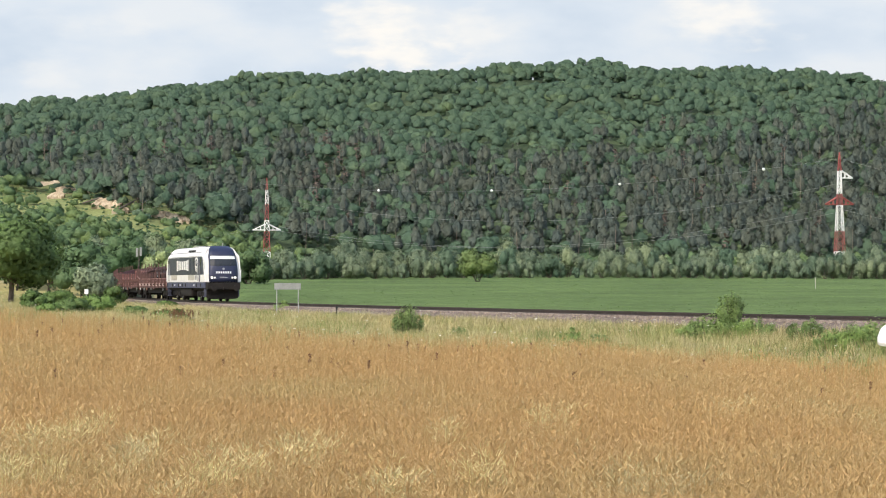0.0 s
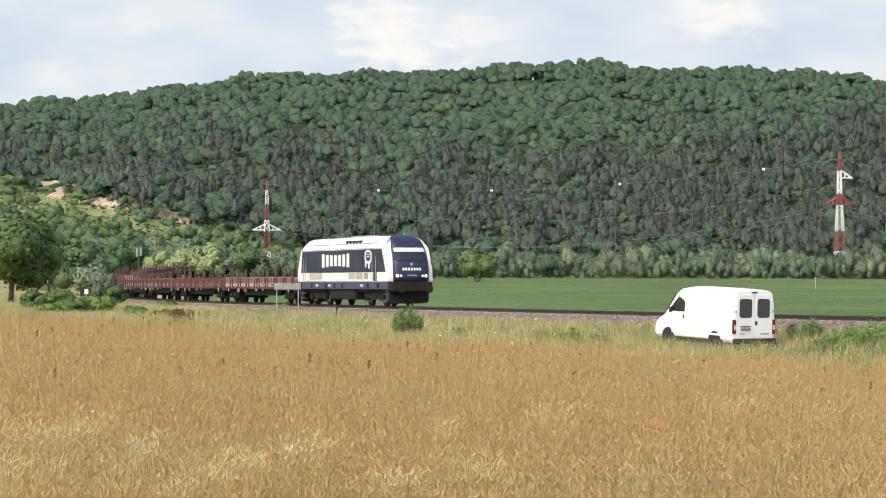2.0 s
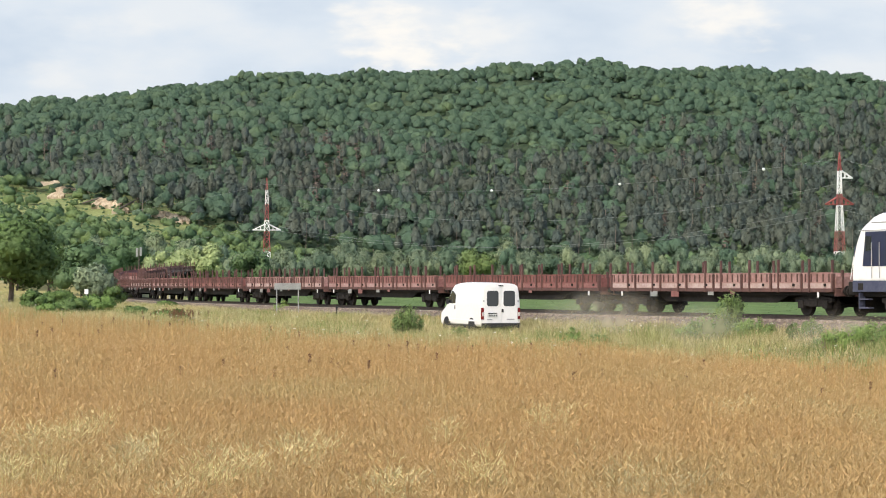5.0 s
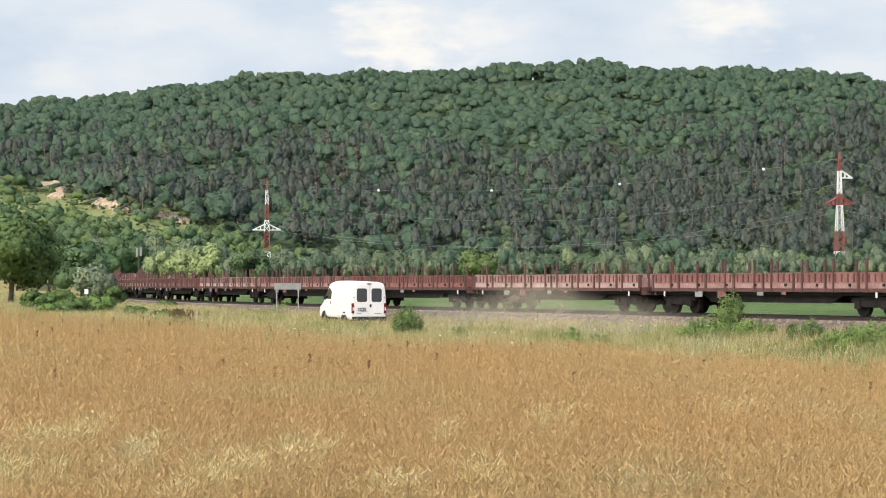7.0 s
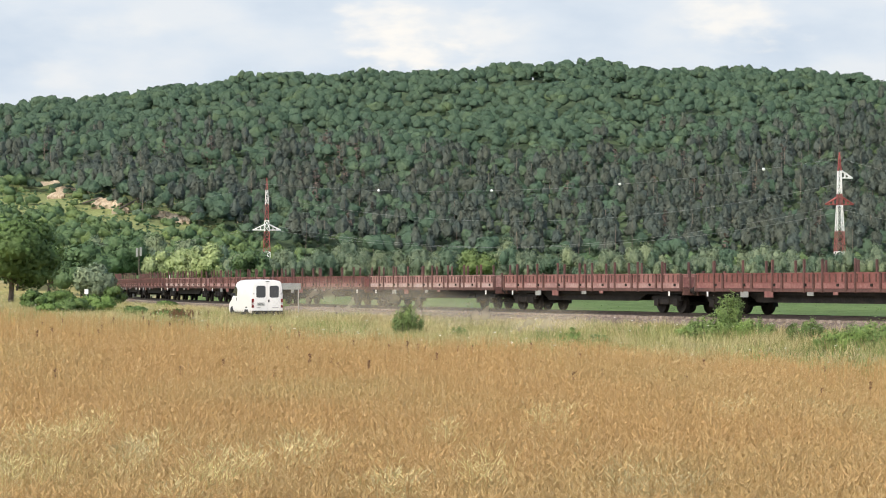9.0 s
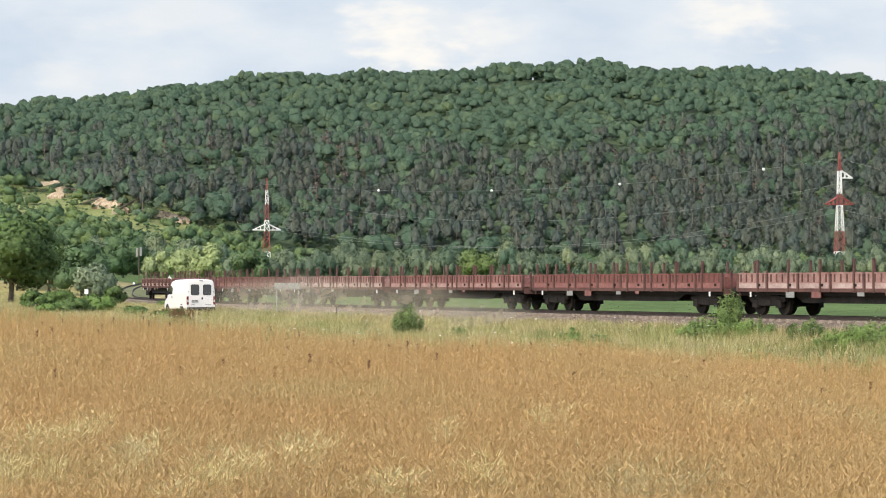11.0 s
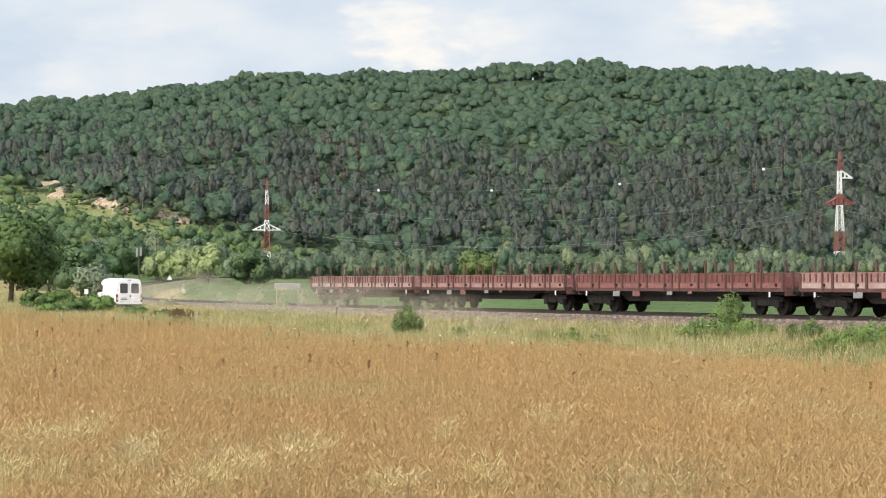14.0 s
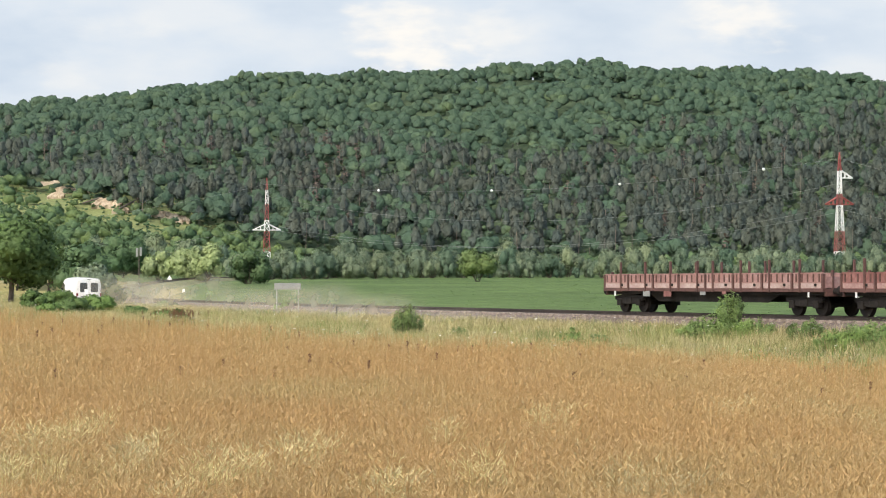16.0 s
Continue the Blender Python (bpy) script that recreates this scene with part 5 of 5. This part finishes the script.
    part("roof_grille", boxes((4.2, 5.6, -0.5, 0.5, 4.30, 4.38), bevel=0.02), M["black"], t)
    part("soot_patch", boxes((-6.6, -4.2, -0.66, 0.66, 4.285, 4.345), bevel=0.02), M["skirt"], t, "sooty roof panel")
    part("horn", rod((6.6, 0.4, 4.2), (6.6, 0.4, 4.6), 0.03), M["grey_metal"], t)
    part("underframe", boxes((-8.5, 8.5, -1.2, 1.2, 0.85, 1.5), bevel=0.03), M["grime"], t)
    part("fuel_tank", boxes((-2.4, 2.4, -1.32, 1.32, 0.38, 1.04), bevel=0.12), M["grime"], t)
    for xc in (-5.35, 5.35):
        bogie(t, xc, 2.7, 2, 0.52, "bright")
    return t


POST_F = (-0.412, -0.287, -0.163, -0.0355, 0.0355, 0.160, 0.282, 0.407)


def flat_wagon(wall="red_wall", board="pink_wall", tone="faded red"):
    """Bogie flat wagon with dropsides and stakes; x forward, rail top z = 0."""
    t = thing("flat_wagon", tone + " four-axle flat wagon with dropsides and stakes", "wagon", "wagons of the train")
    L = 18.55
    h = L / 2
    part("deck", boxes((-h, h, -1.32, 1.32, 1.12, 1.24), bevel=0.01), M["red_post"], t)
    for sy in (-1, 1):
        y = sy * 1.36
        part("side_sill", boxes((-h, h, y - 0.06, y + 0.06, 1.02, 1.16), bevel=0.01), M["red_post"], t)
        for i in range(8):
            x0, x1 = -h + L * i / 8 + 0.09, -h + L * (i + 1) / 8 - 0.09
            bm = boxes((x0, x1, y - 0.03, y + 0.03, 1.17, 1.83))
            box(bm, x0, x1, y - 0.05, y + 0.05, 1.79, 1.85)
            box(bm, x0, x1, y - 0.045, y + 0.045, 1.40, 1.45)
            d = part("dropside", bm, M[wall], t)
            for k in range(5):
                x = x0 + (x1 - x0) * (k + 0.5) / 5
                part("rib", boxes((x - 0.035, x + 0.035, y + sy * 0.03, y + sy * 0.065, 1.45, 1.79)), M["red_post"], d)
            part("lower_board", boxes((x0 + 0.01, x1 - 0.01, y + sy * 0.028, y + sy * 0.037, 1.19, 1.395)), M[board], d, "paler lower board")
            part("latch", boxes((x1 - 0.55, x1 - 0.42, y + sy * 0.03, y + sy * 0.09, 1.26, 1.38), bevel=0.01), M["grime"], d)
        for i in range(9):
            x = min(max(-h + L * i / 8, -h + 0.06), h - 0.06)
            part("short_post", boxes((x - 0.06, x + 0.06, y - 0.07, y + 0.09 if sy > 0 else y + 0.05, 1.05, 1.80), bevel=0.01) if sy > 0 else boxes((x - 0.06, x + 0.06, y - 0.09, y + 0.07, 1.05, 1.80), bevel=0.01), M["red_post"], t)
        for f in POST_F:
            x = f * L
            part("stake", boxes((x - 0.045, x + 0.045, y + sy * 0.05 - 0.05, y + sy * 0.05 + 0.05, 1.0, 2.42), bevel=0.012), M["red_post"], t, "tall rusty stake")
        for x, w, z0, z1, mt in ((-5.2, 0.30, 0.78, 1.03, "board"), (-3.3, 0.32, 0.78, 1.04, "red_wall"), (-0.2, 0.22, 0.86, 1.02, "board"), (1.6, 0.16, 0.9, 1.03, "red_wall"), (-8.2, 0.05, 0.8, 1.02, "white"), (8.2, 0.05, 0.8, 1.02, "white")):
            part("data_plate", boxes((x - w, x + w, sy * 1.40, sy * 1.43, z0, z1)), M[mt], t)
        # deep fish-bellied main girder
        part("girder", prism([(-5.6, 0.95), (-4.6, 0.55), (4.6, 0.55), (5.6, 0.95), (h, 1.0), (h, 1.14), (-h, 1.14), (-h, 1.0)], "y", sy * 1.00, sy * 1.07), M["grime"], t)
        part("solebar", boxes((-h, h, sy * 1.16, sy * 1.24, 0.88, 1.12)), M["grime"], t)
    for s in (-1, 1):
        part("end_wall", boxes((s * h - 0.04, s * h + 0.04, -1.3, 1.3, 1.2, 1.68), bevel=0.008), M[wall], t)
        part("headstock", boxes((s * (h - 0.1), s * (h + 0.02), -1.3, 1.3, 0.84, 1.18), bevel=0.02), M["red_post"], t)
        for y in (-0.95, 0.95):
            part("end_stake", boxes((s * h - 0.05, s * h + 0.07, y - 0.05, y + 0.05, 1.0, 1.95), bevel=0.01), M["red_post"], t)
        buffers(t, s * h)
        part("brake_hose", rod((s * (h + 0.05), 0.3, 0.9), (s * (h + 0.25), 0.35, 0.55), 0.035), M["white"], t)
        bogie(t, s * 7.4, 1.8)
    part("air_tank", rod((-1.5, 0.3, 0.75), (0.2, 0.3, 0.75), 0.22, n=14), M["grime"], t)
    part("brake_gear", boxes((1.0, 2.6, -0.5, 0.5, 0.6, 0.9), bevel=0.03), M["grime"], t)
    return t


# ---------------------------------------------------------------- van
def rounded(y0, y1, z0, z1, r):
    """Corner-rounded rectangle as (y, z) points."""
    pts = []
    for cy, cz, a0 in ((y1 - r, z1 - r, 0), (y0 + r, z1 - r, 90), (y0 + r, z0 + r, 180), (y1 - r, z0 + r, 270)):
        for k in range(5):
            a = radians(a0 + 22.5 * k)
            pts.append((cy + r * math.cos(a), cz + r * math.sin(a)))
    return pts


def van_section(x, w, ztop, zbot, crown=0.05, tumble=0.08):
    """Rounded section of the van's body at x."""
    pts = []
    zsh = zbot + (ztop - zbot) * 0.55
    right = [(-w * 0.93, zbot), (-w, zbot + 0.12), (-w, zsh), (-w + tumble * 0.5, zbot + (ztop - zbot) * 0.80),
             (-w + tumble, ztop - 0.16), (-w + tumble + 0.05, ztop - 0.06), (-w + tumble + 0.16, ztop - 0.01), (-w * 0.45, ztop + crown * 0.7), (0, ztop + crown)]
    full = right + [(-a, b) for a, b in right[-2::-1]]
    return [(x, a, b) for a, b in full]


def van():
    """High-roofed panel van, 5.6 m long; x forward, ground at z = 0, origin below its rear axle middle."""
    t = thing("panel_van", "white high-roofed panel van on the dusty road", "van")
    S = [(-1.20, 0.99, 2.38, 0.42), (-1.10, 1.0, 2.40, 0.38), (0.4, 1.0, 2.42, 0.38), (2.1, 1.0, 2.42, 0.38), (2.55, 0.99, 2.36, 0.38), (2.85, 0.97, 2.20, 0.38), (3.35, 0.95, 1.72, 0.38), (3.62, 0.94, 1.38, 0.38), (4.15, 0.92, 1.12, 0.40), (4.38, 0.82, 0.88, 0.42)]
    bm = loft([van_section(x, w, zt, zb, 0.05 if zt > 2 else 0.02, 0.10 if zt > 1.6 else 0.05) for x, w, zt, zb in S], False)
    bmesh.ops.bevel(bm, geom=[e for e in bm.edges if e.calc_face_angle(0) > 0.6], offset=0.03, segments=2, affect="EDGES")
    part("body", bm, M["white"], t)
    # rear doors with dark windows
    for sy in (-1, 1):
        d = part("rear_door", boxes((-1.235, -1.195, sy * 0.012, sy * 0.86, 0.55, 2.26), bevel=0.012), M["white"], t)
        part("rear_window", prism(rounded(min(sy * 0.13, sy * 0.72), max(sy * 0.13, sy * 0.72), 1.35, 2.08, 0.11), "x", -1.247, -1.225), M["dusty_glass"], d, "dark tinted window")
        part("hinge", boxes((-1.25, -1.21, sy * 0.85, sy * 0.91, 1.55, 1.63)), M["grey_metal"], d)
        tl = part("tail_lamp", boxes((-1.24, -1.10, sy * 0.865, sy * 0.995, 0.72, 1.28), bevel=0.02), M["tail_red"], t, "tall red tail lamp")
        part("reversing_lens", boxes((-1.25, -1.22, sy * 0.89, sy * 0.96, 0.88, 1.06), bevel=0.005), M["blind"], tl)
        part("rub_strip", boxes((-0.7, 2.6, sy * 0.985, sy * 1.015, 0.62, 0.70), bevel=0.008), M["white"], t)
        part("sill", boxes((-0.45, 2.75, sy * 0.93, sy * 1.005, 0.28, 0.46), bevel=0.02), M["black"], t, "black lower sill")
        w = part("cab_door", boxes((2.0, 2.98, sy * 0.99, sy * 1.006, 0.55, 1.45), bevel=0.006), M["white"], t)
        part("side_window", prism([(2.05, 1.42), (2.05, 1.86), (2.45, 2.04), (2.98, 1.62), (3.06, 1.42)], "y", sy * 0.93, sy * 1.004), M["glass"], w, "dark cab window")
        part("window_post", boxes((2.40, 2.45, sy * 1.0, sy * 1.01, 1.42, 1.86)), M["black"], w)
        part("door_handle", boxes((2.06, 2.14, sy * 1.0, sy * 1.03, 1.16, 1.34), bevel=0.01), M["black"], w)
        m = part("mirror", boxes((2.88, 2.97, sy * 1.0, sy * 1.14, 1.40, 1.62), bevel=0.03), M["black"], t)
        for x in (0.0, 3.2):
            ar = part("wheel_arch", rod((x, sy * 0.70, 0.36), (x, sy * 1.006, 0.36), 0.43, n=24), M["black"], t)
    part("rear_bumper", boxes((-1.33, -1.15, -0.98, 0.98, 0.33, 0.55), bevel=0.04), M["black"], t, "black plastic bumper")
    part("number_plate", boxes((-1.262, -1.235, 0.16, 0.70, 0.84, 0.97)), M["blind"], t, "plate with plain grey bars")
    for i in range(5):
        part("plate_bar", boxes((-1.268, -1.258, 0.22 + i * 0.09, 0.28 + i * 0.09, 0.87, 0.94)), M["black"], t)
    part("plate_lamp", boxes((-1.27, -1.23, 0.2, 0.66, 0.99, 1.03)), M["black"], t)
    part("lock", boxes((-1.26, -1.22, -0.13, -0.03, 1.06, 1.22), bevel=0.01), M["black"], t)
    part("badge_bar", boxes((-1.25, -1.232, 0.45, 0.70, 0.70, 0.75)), M["grey_metal"], t)
    part("badge_bar", boxes((-1.25, -1.232, -0.70, -0.30, 0.70, 0.75)), M["grey_metal"], t)
    part("brake_light", boxes((-1.25, -1.18, -0.12, 0.12, 2.30, 2.35), bevel=0.01), M["black"], t)
    part("windscreen", prism([(2.95, 2.10), (3.60, 1.42), (3.64, 1.42), (3.0, 2.12)], "y", -0.80, 0.80), M["glass"], t)
    wheels = []
    for x in (0.0, 3.2):
        for sy in (-1, 1):
            w = new("wheel")
            w.parent = t
            bm = bmesh.new()
            tube(bm, (0, sy * -0.10, 0), (0, sy * 0.10, 0), 0.33, n=24)
            part("tyre", bm, M["black"], w)
            part("rim", rod((0, sy * 0.09, 0), (0, sy * 0.115, 0), 0.20, n=10), M["grey_metal"], w)
            wheels.append((w, x, sy))
    return t, wheels


# ---------------------------------------------------------------- dust
def dust_material():
    """Thin drifting dust: half clear, thinning out towards each sheet's rim and broken by noise."""
    m, nt, bsdf, n, link = nodes_of("road_dust")
    co, oi = n("ShaderNodeTexCoord"), n("ShaderNodeObjectInfo")
    uv = n("ShaderNodeUVMap")
    ln = n("ShaderNodeVectorMath")
    ln.operation = "LENGTH"
    sb = n("ShaderNodeVectorMath")
    sb.operation = "SUBTRACT"
    sb.inputs[1].default_value = (0.5, 0.5, 0)
    link(uv.outputs[0], sb.inputs[0])
    link(sb.outputs[0], ln.inputs[0])
    no = n("ShaderNodeTexNoise")
    no.inputs["Scale"].default_value, no.inputs["Detail"].default_value = 0.9, 4
    link(co.outputs["Object"], no.inputs["Vector"])
    fade = n("ShaderNodeMapRange")
    fade.interpolation_type = "SMOOTHERSTEP"
    fade.inputs["From Min"].default_value, fade.inputs["From Max"].default_value = 0.10, 0.49
    fade.inputs["To Min"].default_value, fade.inputs["To Max"].default_value = 0.66, 0.0
    link(ln.outputs["Value"], fade.inputs["Value"])
    mul = n("ShaderNodeMath")
    mul.operation = "MULTIPLY"
    link(fade.outputs["Result"], mul.inputs[0])
    link(no.outputs["Fac"], mul.inputs[1])
    dif, tra, mix = n("ShaderNodeBsdfDiffuse"), n("ShaderNodeBsdfTransparent"), n("ShaderNodeMixShader")
    dif.inputs["Color"].default_value = (0.85, 0.76, 0.58, 1)
    trl, both = n("ShaderNodeBsdfTranslucent"), n("ShaderNodeMixShader")
    trl.inputs["Color"].default_value = (0.85, 0.76, 0.58, 1)
    link(dif.outputs[0], both.inputs[1])
    link(trl.outputs[0], both.inputs[2])
    link(mul.outputs[0], mix.inputs[0])
    link(tra.outputs[0], mix.inputs[1])
    link(both.outputs[0], mix.inputs[2])
    link(mix.outputs[0], nt.nodes["Material Output"].inputs["Surface"])
    return m


def dust_cloud(mat, k):
    """A puff of road dust: several soft leaves of dust behind one another."""
    rng = np.random.default_rng(100 + k)
    bm = bmesh.new()
    uvl = bm.loops.layers.uv.new("UVMap")
    for i in range(1):
        w, h = rng.uniform(3.0, 4.4), rng.uniform(0.9, 1.3) * (1 + 0.05 * k)
        y = i * 0.9
        cx = rng.uniform(-0.8, 0.8)
        cols = []
        for j in range(7):
            u = j / 6
            bend = 0.35 * math.sin(u * 3.1 + i)
            cols.append([(bm.verts.new((cx + (u * 2 - 1) * w, y + bend, v * 2 * h)), u, v) for v in (0, 0.5, 1)])
        for a, b in zip(cols, cols[1:]):
            for r in (0, 1):
                q = (a[r], b[r], b[r + 1], a[r + 1])
                f = bm.faces.new([p[0] for p in q])
                for lp, p in zip(f.loops, q):
                    lp[uvl].uv = (p[1], p[2])
    me = bpy.data.meshes.new("dust_cloud")
    bm.to_mesh(me)
    bm.free()
    me.materials.append(mat)
    ob = tagged(new("dust_cloud", me), "pale drifting dust raised from the dry road", "dust", "dust behind the van")
    ob.visible_shadow = False
    return ob


# ---------------------------------------------------------------- build
sky_sheet = sky_backdrop()
land()
bed = railway()
road()
hill_woods()
hill_scrub()
scarps()
willows()
near_bushes()
power_line()
lineside()
verge_grass()
ripe_field()
loco = locomotive()
paints = [flat_wagon("bleached_wall", "pale_board", "sun-bleached pinkish red"), flat_wagon("dark_wall", "red_wall", "dark rust-red"), flat_wagon()]
wagons = [paints[i] if i < 3 else copy_thing(paints[i % 3], Matrix()) for i in range(13)]
van_body, van_wheels = van()
DUST = dust_material()
dusts = [dust_cloud(DUST, k) for k in range(17)]


def sleepers():
    """Sleepers under the rails: the nearest stretch piece by piece, the rest as one."""
    me = bpy.data.meshes.new("sleeper")
    bm = boxes((-0.13, 0.13, -1.3, 1.3, -0.36, -0.165), bevel=0.015)
    bm.to_mesh(me)
    bm.free()
    me.materials.append(M["sleeper"])
    for s in np.arange(-25, 135, 0.62):
        x, y, z, th = on_track(s)
        ob = new("sleeper", me)
        ob.parent = bed
        ob.matrix_world = pose(x, y, z, 0, 0, math.degrees(th) - 90)


sleepers()


# ---------------------------------------------------------------- what moves
SPEED, SLOW = 22.095, -0.0614


def run(t):
    return SPEED * t + SLOW * t * t / 2


def rail_pose(s, pivot):
    """A vehicle's pose with its bogies at s + pivot and s - pivot."""
    x1, y1, z1, _ = on_track(s + pivot)
    x0, y0, z0, _ = on_track(s - pivot)
    return pose((x0 + x1) / 2, (y0 + y1) / 2, (z0 + z1) / 2, 0, -math.degrees(math.atan2(z1 - z0, 2 * pivot)), math.degrees(math.atan2(y1 - y0, x1 - x0)))


VAN_T = [-0.8, 0.0, 0.5, 1.0, 1.5, 2.0, 2.5, 3.0, 3.5, 4.0, 6.5, 7.0, 7.5, 8.0, 8.5, 9.0, 11.5, 12.0, 12.5, 14.5, 16.0, 16.8]
VAN_PX = [1985, 1786, 1660, 1538, 1429, 1333, 1243, 1160, 1079, 1007, 706, 653, 602, 555, 510, 472, 327, 304, 283, 211, 157.5, 129]
VAN_DT, VAN_D = [-0.8, 0, 1.5, 4, 7, 9, 11.5, 12.5, 14.5, 16.0, 16.8], [74, 79, 87, 102, 126, 143, 160, 165, 173, 180, 184]


def van_place(t):
    """Where the van's tail is on the road."""
    Y = float(np.interp(t, VAN_DT, VAN_D))
    return bear(float(np.interp(t, VAN_T, VAN_PX)), Y), Y


def van_smooth(t, w=0.3):
    p = [van_place(min(max(t + d * w, -0.8), 16.8)) for d in (-1, -0.5, 0, 0.5, 1)]
    return sum(q for q, _ in p) / 5, sum(q for _, q in p) / 5


def motions():
    ts = [0.5 * k for k in range(33)]
    walk(loco, [(t, rail_pose(run(t) + 9.0, 5.35)) for t in ts])
    for i, w in enumerate(wagons):
        walk(w, [(t, rail_pose(run(t) - 0.4 - 19.72 * (i + 0.5), 7.4)) for t in ts])
    rows, head = [], None
    for t in ts:
        x, y = van_smooth(t)
        xa, ya = van_smooth(t - 0.2, 0.6)
        xb, yb = van_smooth(t + 0.8, 0.6)
        hd = math.degrees(math.atan2(yb - ya, xb - xa))
        x, y = x + 1.22 * math.cos(radians(hd)), y + 1.22 * math.sin(radians(hd))
        zr, zf = [float(ground_z(np.array([x + d * math.cos(radians(hd))]), np.array([y + d * math.sin(radians(hd))]))[0]) for d in (0.0, 3.2)]
        rows.append((t, pose(x, y, zr + 0.03, 0, -math.degrees(math.atan2(zf - zr, 3.2)), hd)))
    walk(van_body, rows)
    # wheels roll by the way gone
    far, gone = [0.0], 0.0
    for k in range(1, 481):
        a, b = van_smooth((k - 1) / 30), van_smooth(k / 30)
        gone += math.hypot(b[0] - a[0], b[1] - a[1])
        far.append(gone)
    for w, x, sy in van_wheels:
        walk(w, [(k / 30, pose(x, sy * 0.88, 0.33, 0, math.degrees(far[k] / 0.33), 0)) for k in range(481)])
    # dust rises from the road as the van has passed, spreads and drifts off
    for k, d in enumerate(dusts):
        t0 = -0.4 + 16.2 * (k / (len(dusts) - 1)) ** 1.0
        x, y = van_place(max(t0, -0.8))
        gz = float(ground_z(np.array([x]), np.array([y]))[0])
        turn = 20 + 23 * math.sin(k * 2.3)
        rows = []
        long = 1.0 if t0 < 5 else 2.2
        for dt, z in ((-30, -5), (-0.1, -5), (0.7, -0.8), (1.9, -0.2), (3.6 * long, -0.8), (5.0 * long, -2.4), (6.4 * long, -5), (60, -5)):
            t = t0 + dt
            drift = max(dt, 0) * 0.35
            rows.append((t, pose(x + drift + 0.3, y - 0.2, gz + z, 0, 0, turn)))
        walk(d, clip_rows(rows))
    walk(sky_sheet, [(0, pose(0, 4300, 0)), (8, pose(19, 4300, -1.5)), (16, pose(36, 4300, -3))])


def clip_rows(rows):
    """Rows cut to the clip's length, with the ends worked out between neighbours."""
    ts = [r[0] for r in rows]

    def at(t):
        i = max(k for k in range(len(ts)) if ts[k] <= t)
        i = min(i, len(ts) - 2)
        u = (t - ts[i]) / (ts[i + 1] - ts[i])
        return rows[i][1].lerp(rows[i + 1][1], u)
    return [(0, at(0))] + [r for r in rows if 0.05 < r[0] < 15.95] + [(16, at(16))]


motions()
